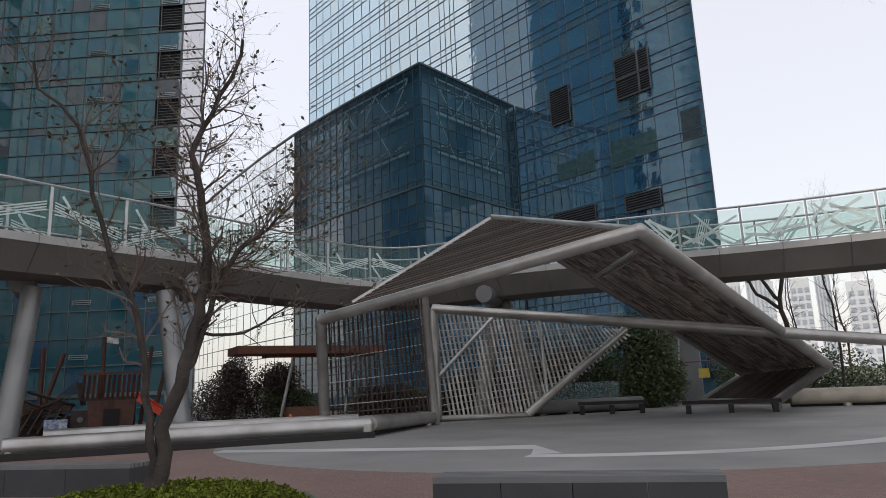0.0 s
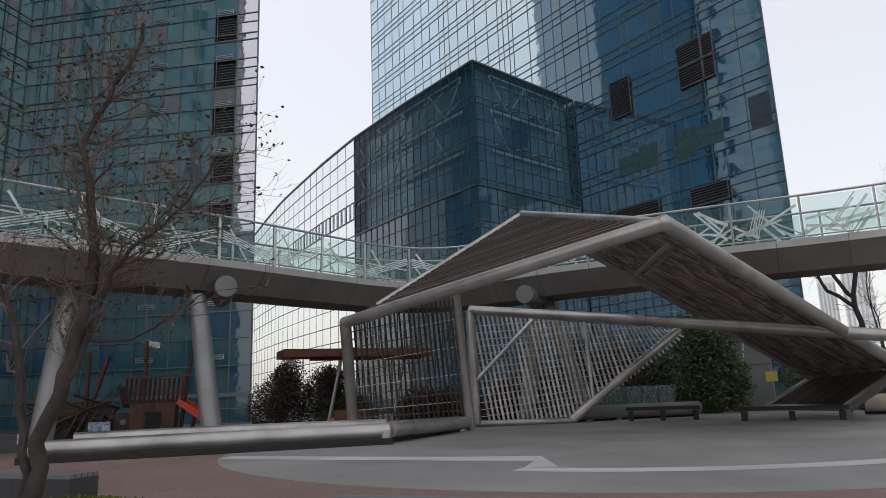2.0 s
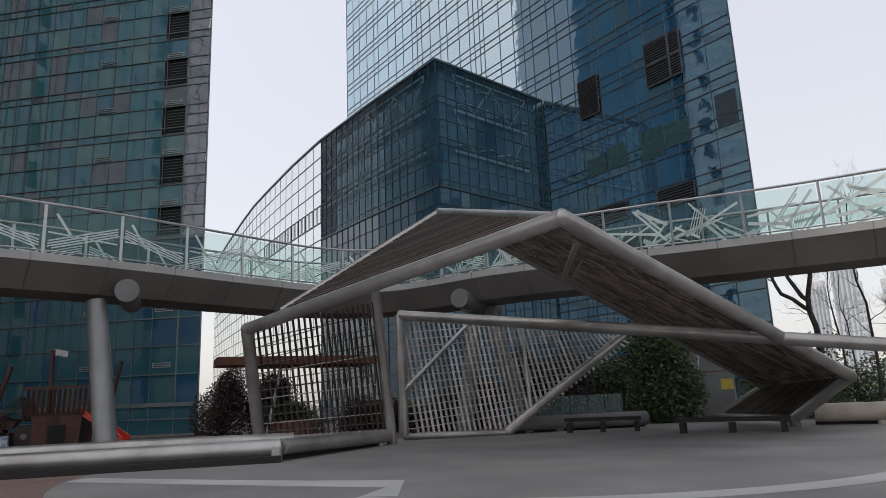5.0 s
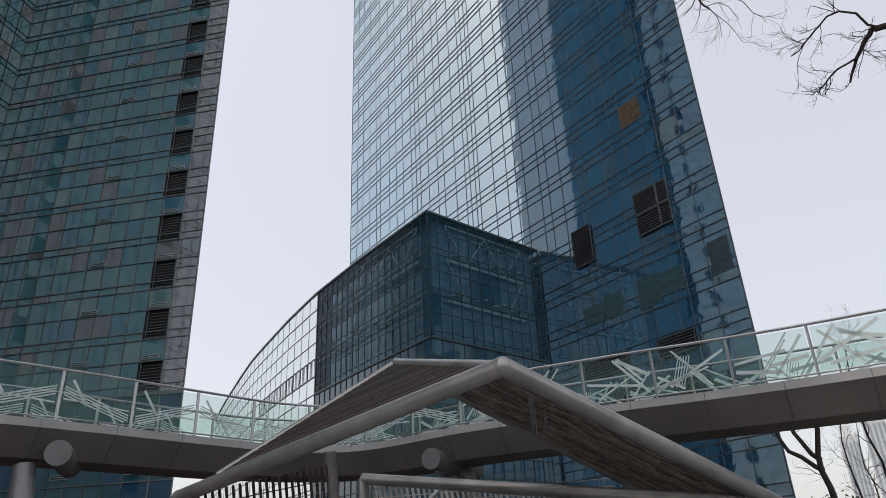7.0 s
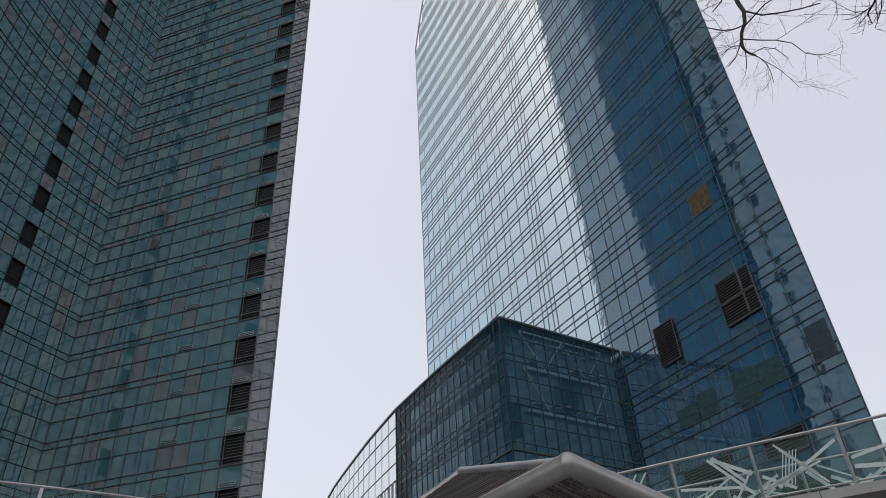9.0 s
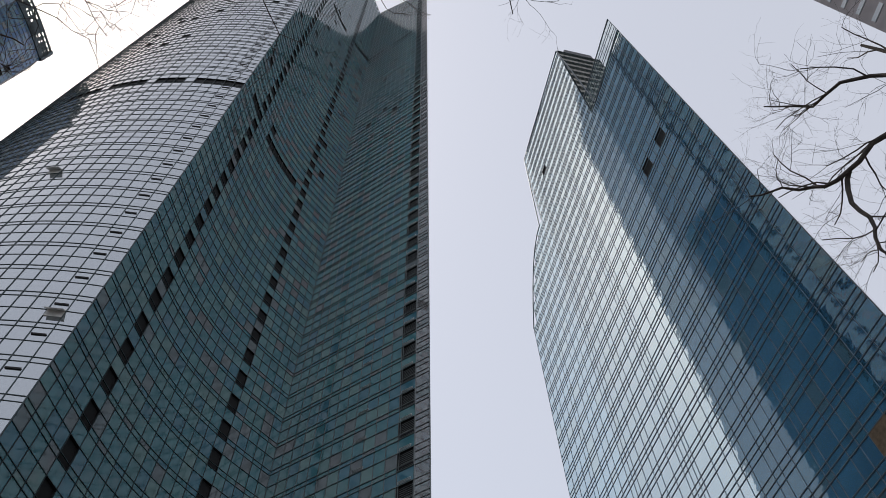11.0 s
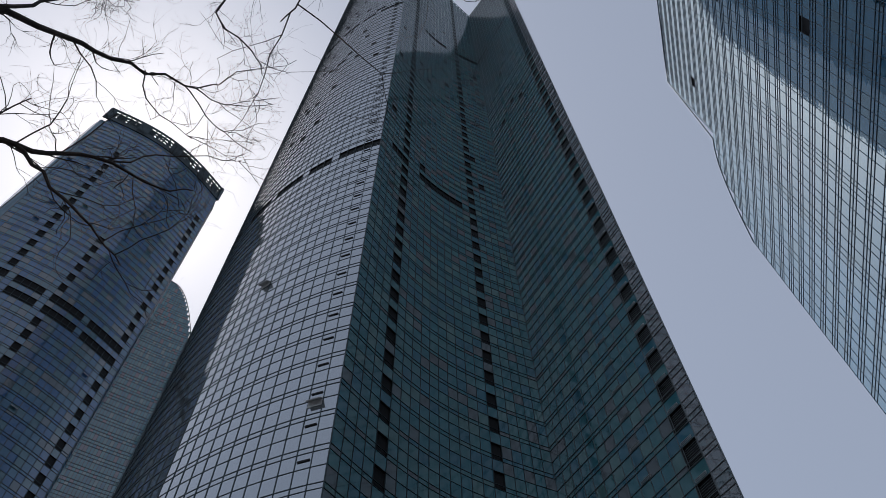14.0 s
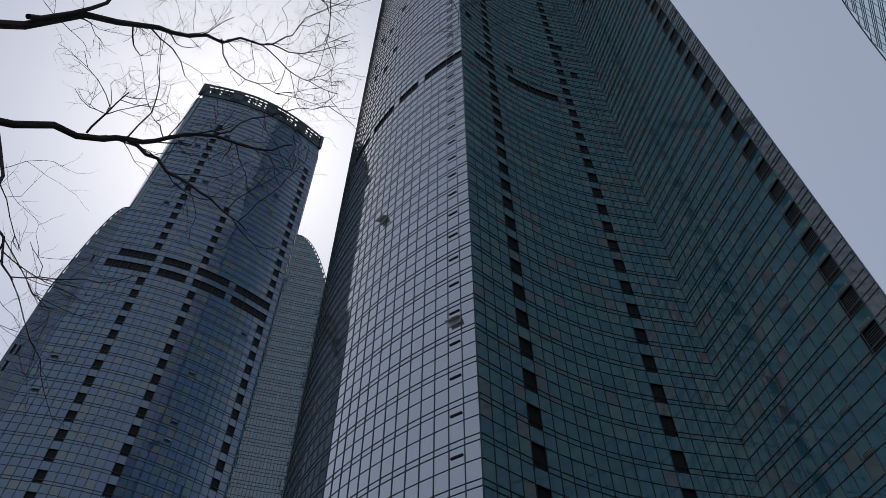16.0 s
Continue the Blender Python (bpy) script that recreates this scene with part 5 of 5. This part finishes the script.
leafy("green_shrub", "low green shrubs along the podium", (-29.5, 31.0), (4.2, 2.0, 1.6), 8000, "leaf_dark", 25, leaf_size=0.16)
for i, (x, y, w, h) in enumerate(((-3.0, 41.5, 4.0, 2.2), (3.5, 43.0, 4.0, 2.0), (-10.5, 40.5, 2.6, 3.4), (-9.0, 45.0, 4.0, 3.0))):
    leafy("green_shrub", "dense green shrubs behind the plaza", (x, y), (w, 2.0, h), 5000, "leaf_dark", 30 + i, leaf_size=0.18)


def pine(x, y, h, seed):
    t = thing("pine_tree", "tall pine with a bare curved trunk and flat needle clumps", "tree", "pines behind the bridge")
    rng = random.Random(seed)
    tr, nd = Kit(), Kit()
    pts = [V((x, y, 0)), V((x + 0.2, y, h * 0.35)), V((x + 0.05, y + 0.2, h * 0.7)), V((x - 0.5, y, h))]
    tr.tube(pts, [0.26, 0.2, 0.14, 0.06], 10, caps=False)
    for i in range(11):
        f = rng.uniform(0.55, 1.0)
        p = pts[2].lerp(pts[3], (f - 0.5) / 0.5) if f > 0.5 else pts[1]
        a = rng.uniform(0, 2 * math.pi)
        q = p + V((math.cos(a) * rng.uniform(1, 2.6), math.sin(a) * rng.uniform(1, 2.6), rng.uniform(0.1, 0.9)))
        tr.tube([p, p.lerp(q, 0.5) + V((0, 0, 0.25)), q], [0.07, 0.05, 0.02], 6, caps=False)
        for j in range(420):
            u = V((rng.gauss(0, 0.55), rng.gauss(0, 0.55), rng.gauss(0, 0.16)))
            leaf(nd, q + u, 0.26, rng)
    part("trunk", tr, "bark", t)
    tagged(part("needle_crown", nd, "needle", t), kind="stuff")


pine(-16.2, 40.5, 9.6, 1)
pine(1.5, 52.0, 9.0, 3)
limb_tree("forked_tree", "dark leafless tree with a forked, sharply bent trunk", [
    ([(-8.4, 37.8, 0), (-8.35, 37.8, 3.2), (-8.5, 37.8, 5.2), (-8.1, 37.8, 7.4)], 0.15, 0.08, 8),
    ([(-8.45, 37.8, 4.6), (-9.5, 37.6, 5.5), (-9.9, 37.5, 6.6), (-10.6, 37.4, 7.2)], 0.10, 0.04, 5),
    ([(-8.45, 37.8, 5.0), (-9.2, 37.7, 6.2), (-9.3, 37.7, 7.4)], 0.1, 0.06, 4),
], 61, depth=2, sub_len=1.0)
rng = random.Random(77)
for i, (x, y, h) in enumerate(((-6.0, 36.5, 9.0), (-3.0, 42.0, 8.5), (-1.0, 39.5, 9.5), (1.5, 45.0, 10.0), (4.5, 47.0, 9.0), (-8.5, 50.0, 8.0), (-33.0, 31.5, 5.0), (-11.0, 62.0, 10.0), (-8.0, 58.0, 11.0), (-4.0, 60.0, 10.0), (-13.0, 56.0, 9.0), (-5.5, 52.0, 11.5), (-9.6, 44.0, 8.0))):
    limb_tree("winter_tree", "slender bare winter tree", [([(x, y, 0), (x + 0.1, y, h * 0.4), (x - 0.2, y + 0.1, h * 0.7), (x, y, h)], 0.07, 0.015, 18)], 40 + i, depth=2, sub_len=1.0)


# ---------- playground ----------
def ship():
    t = thing("play_ship", "reddish brown wooden pirate ship climbing frame with a slide", "play frame", at=(-27.85, 13.1, 0))
    R = 62.0
    t.scale = (1.06, 1.06, 1.0)
    ca, sa = math.cos(radians(R)), math.sin(radians(R))

    def W(u, v, z):
        v = -v
        return V((u * ca - v * sa, u * sa + v * ca, z))
    for i in range(7):
        part("hull_board", Kit().beam(W(-0.2 + 0.2 * i, 0.75, 0.03), W(-0.3 + 0.235 * i, 0.8, 1.5), 0.25, 0.1, up=W(0, 1, 0)), "ship_wood", t)
    part("hull_base", Kit().beam(W(-0.95, 0.7, 0.55), W(-0.3, 0.7, 0.55), 0.1, 1.1), "ship_dark", t)
    part("base_ring", Kit().tube([W(-0.65, 0.78, 0.75), W(-0.62, 0.82, 0.75)], 0.11, 14), "concrete", t)
    part("hull_side", Kit().beam(W(1.1, 0.75, 0.75), W(1.1, -0.8, 0.75), 0.1, 1.5), "ship_dark", t)
    part("hull_back", Kit().beam(W(-0.3, -0.8, 0.75), W(1.1, -0.8, 0.75), 0.1, 1.5), "ship_wood", t)
    # no hole in the hull: a near-black plate paints the dark inside
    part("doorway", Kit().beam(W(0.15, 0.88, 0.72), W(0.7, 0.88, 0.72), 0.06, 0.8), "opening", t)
    for i in range(13):
        u = -0.6 + i * 0.17
        part("rail_slat", Kit().beam(W(u, 0.85, 1.5), W(u + 0.06, 0.95, 2.45), 0.1, 0.04), "ship_wood", t)
    for i in range(8):
        v = 0.85 - i * 0.22
        part("rail_slat", Kit().beam(W(-0.65, v, 1.3), W(-0.85, v, 2.2), 0.1, 0.04), "ship_dark", t)
    part("rail", Kit().beam(W(-0.75, 0.95, 2.5), W(1.75, 0.95, 2.55), 0.1, 0.1), "ship_wood", t)
    part("deck", Kit().beam(W(-0.6, 0, 1.5), W(1.5, 0, 1.5), 1.7, 0.08), "ship_dark", t)
    for u, z, x in ((0.0, 4.0, 0.0), (1.35, 3.6, 0.35), (1.75, 3.5, 0.6)):
        part("mast", Kit().tube([W(u, 0.4, 0), W(u + x, 0.4, z)], 0.075, 10), "ship_wood", t)
    for u, z, x in ((-2.1, 3.6, 0.0), (-2.3, 3.4, 0.9), (-3.4, 2.0, -0.5)):
        part("mast", Kit().tube([W(u, 0.2, 0), W(u + x, 0.2, z)], 0.085, 10), "ship_wood", t)
    fl = Kit()
    for i in range(5):
        z = 4.0 - 0.02 * i
        fl.quad(W(0.1 * i, 0.4 + 0.03 * math.sin(i * 1.5), z - 0.22), W(0.1 * i + 0.1, 0.4 + 0.03 * math.sin(i * 1.5 + 1.5), z - 0.2), W(0.1 * i + 0.1, 0.4, z + 0.02), W(0.1 * i, 0.4, z + 0.03))
    part("flag", fl, "bright_white", t)
    for i in range(6):
        part("bow_plank", Kit().beam(W(-3.9, 0.5 - 0.2 * i, 0.9 + 0.12 * i), W(-1.0, 0.7 - 0.15 * i, 1.1 + 0.05 * i), 0.12, 0.12), "ship_wood" if i % 2 else "ship_dark", t)
    for i in range(5):
        part("net_plank", Kit().beam(W(-2.6 + 0.3 * i, 0.8, 0.3), W(-2.2 + 0.3 * i, 0.7, 1.2), 0.2, 0.05), "ship_wood", t)
    part("bow", Kit().beam(W(-3.6, 0.1, 0.45), W(-0.6, 0.1, 0.45), 1.0, 0.9), "ship_dark", t)
    for i, (u0, z0, u1, z1) in enumerate(((-3.9, 1.5, -2.0, 0.4), (-3.6, 0.5, -1.3, 1.6), (-3.0, 1.8, -1.2, 0.9), (-4.2, 1.0, -2.8, 1.9), (-2.4, 1.9, -0.9, 1.3), (-3.3, 0.2, -2.1, 1.3))):
        part("climbing_pole", Kit().tube([W(u0, 0.9, z0), W(u1, 0.6 - 0.1 * i, z1)], 0.055, 8), "ship_wood" if i % 2 else "ship_dark", t)
    for i in range(6):
        part("rope", Kit().tube([W(-0.75, 0.9, 2.3 - 0.08 * i), W(-1.6, 0.8, 1.5 - 0.1 * i), W(-3.0 - 0.1 * i, 0.7, 1.0 - 0.1 * i)], 0.014, 5), "timber_dark", t)
    sl = Kit()
    a, b = W(1.2, 0.5, 1.55), W(2.75, 1.1, 0.4)
    s = (b - a).cross(V((0, 0, 1))).normalized() * 0.27
    sl.beam(a, b, 0.5, 0.05)
    sl.beam(a + s + V((0, 0, 0.1)), b + s + V((0, 0, 0.1)), 0.05, 0.22)
    sl.beam(a - s + V((0, 0, 0.1)), b - s + V((0, 0, 0.1)), 0.05, 0.22)
    part("slide", sl, "slide_red", t, "bright red plastic slide")
    part("tile_panel", Kit().beam(W(-1.75, 1.1, 0.4), W(-1.0, 1.1, 0.4), 0.15, 0.8), "blue_tile", t, "blue and white mosaic panel")
    part("tile_panel", Kit().beam(W(-4.0, 1.3, 0.3), W(-3.3, 1.3, 0.3), 0.15, 0.4), "blue_tile", t, "blue and white mosaic panel")


ship()


def canopy():
    t = thing("wood_canopy", "flat reddish timber canopy on leaning steel posts", "canopy")
    a, b = V((-30.8, 21.1, 3.85)), V((-28.0, 29.1, 3.85))
    s = (b - a).cross(V((0, 0, 1))).normalized()
    part("roof", Kit().beam(a - s * 1.2, b - s * 1.2, 2.6, 0.42), "canopy_wood", t)
    part("beam", Kit().beam(a.lerp(b, 0.2) - s * 1.2 - V((0, 0, 0.28)), a.lerp(b, 0.95) - s * 1.2 - V((0, 0, 0.28)), 0.8, 0.14), "canopy_wood", t)
    for f in (0.38, 0.82):
        p = a.lerp(b, f) - s * 1.2
        part("post", Kit().tube([(p.x - 0.5, p.y - 0.35, 0), (p.x + 0.15, p.y + 0.1, 3.6)], 0.1, 14), "steel_bright", t)


canopy()
for i in range(4):
    t = thing("tyre", "black rubber tyre lying by the playground edge", "tyre", "row of tyres", at=(-28.6 + 0.35 * i, 20.2 + 0.4 * i, 0.2))
    k = Kit()
    pts = [V((0.17 * math.cos(a), 0, 0.17 * math.sin(a))) for a in [2 * math.pi * j / 20 for j in range(21)]]
    k.tube(pts, 0.07, 8, caps=False)
    part("tread", k, "tyre", t)
k = Kit()
k.prism([(-31.5, 24.3), (-29.5, 25.6), (-29.9, 26.3), (-31.9, 25.0)], 0, 0.75)
solo("planter_box", k, "canopy_wood", "reddish timber planter box beside the canopy", "planter")
k = Kit()
k.tube([(-26.4, 21.3, 0), (-26.4, 21.3, 0.15), (-26.4, 21.3, 0.5)], [0.16, 0.13, 0.06], 12)
solo("play_cone", k, "orange", "small orange play cone on the ground", "cone")


# ---------- things behind the screen and far away ----------
def glass_screen():
    t = thing("glass_screen", "low glass screen with thin upright posts", "screen")
    a, b = V((-18.0, 29.2, 0)), V((-15.2, 33.0, 0))
    for i in range(7):
        p = a.lerp(b, i / 6)
        part("post", Kit().beam(p, p + V((0, 0, 1.5)), 0.05, 0.05), "steel_dark", t)
        if i < 6:
            q = a.lerp(b, (i + 1) / 6)
            pane = part("pane", Kit().beam(p + V((0, 0, 0.8)), q + V((0, 0, 0.8)), 0.02, 1.3), "screen_glass", t)
            pane.visible_shadow = False


glass_screen()
k = Kit()
k.prism([(-18.2, 43.4), (-15.6, 44.6), (-15.8, 45.2), (-18.4, 44.0)], 0, 5.2)
solo("garden_wall", k, "concrete", "plain grey concrete wall behind the shrubs", "wall", kind="structure")
t = thing("poster_board", "yellow poster on a thin metal stand", "sign")
part("pole", Kit().tube([(-14.4, 38.2, 0), (-14.2, 38.4, 3.6)], 0.05, 8), "steel_bright", t)
part("crossbar", Kit().tube([(-14.5, 38.2, 2.3), (-11.2, 39.6, 2.4)], 0.035, 8), "canopy_wood", t)
part("poster", Kit().beam((-13.45, 38.85, 1.7), (-12.95, 39.1, 1.7), 0.03, 0.5), "yellow_poster", t)


def far_block(x, y, w, d, h, turn, label, striped=False):
    t = thing("far_tower_block", label, "tower", "towers beyond the park")
    c, s = math.cos(radians(turn)), math.sin(radians(turn))
    pt = lambda u, v: (x + u * c - v * s, y + u * s + v * c)
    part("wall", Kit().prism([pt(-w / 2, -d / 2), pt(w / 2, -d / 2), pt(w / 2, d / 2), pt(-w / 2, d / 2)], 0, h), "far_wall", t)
    k = Kit()
    n = max(3, int(w / 6))
    if striped:
        for i in range(n + 2):
            u = -w / 2 + (i + 0.5) * w / (n + 2)
            k.beam((*pt(u, -d / 2 - 0.1), 3), (*pt(u, -d / 2 - 0.1), h - 3), w / (n + 2) * 0.4, 0.3, up=(s, -c, 0))
    for i in range(0 if striped else n):
        u = -w / 2 + (i + 0.5) * w / n
        for z in range(4, int(h) - 4, 4):
            k.beam((*pt(u - w / n * 0.3, -d / 2 - 0.1), z), (*pt(u + w / n * 0.3, -d / 2 - 0.1), z), 0.2, 2.2)
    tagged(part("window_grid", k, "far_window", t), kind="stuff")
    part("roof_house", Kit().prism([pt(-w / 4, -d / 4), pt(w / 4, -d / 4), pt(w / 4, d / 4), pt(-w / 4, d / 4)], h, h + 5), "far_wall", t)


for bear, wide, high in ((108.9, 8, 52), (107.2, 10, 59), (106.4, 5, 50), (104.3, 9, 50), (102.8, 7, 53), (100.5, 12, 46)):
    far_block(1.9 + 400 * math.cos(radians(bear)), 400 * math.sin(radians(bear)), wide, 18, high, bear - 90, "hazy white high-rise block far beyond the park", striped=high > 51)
k = Kit()
rng = random.Random(9)
pts = [(x, 300 + 0.1 * x, 10 + 6 * math.sin(x * 0.02) + rng.uniform(-1.5, 1.5)) for x in range(-400, 500, 10)]
for a, b in zip(pts, pts[1:]):
    k.quad((a[0], a[1], -1), (b[0], b[1], -1), (b[0], b[1] + 60, b[2]), (a[0], a[1] + 60, a[2]))
solo("wooded_ridge", k, "hill", "low wooded ridge in the distance", "hill", kind="structure")
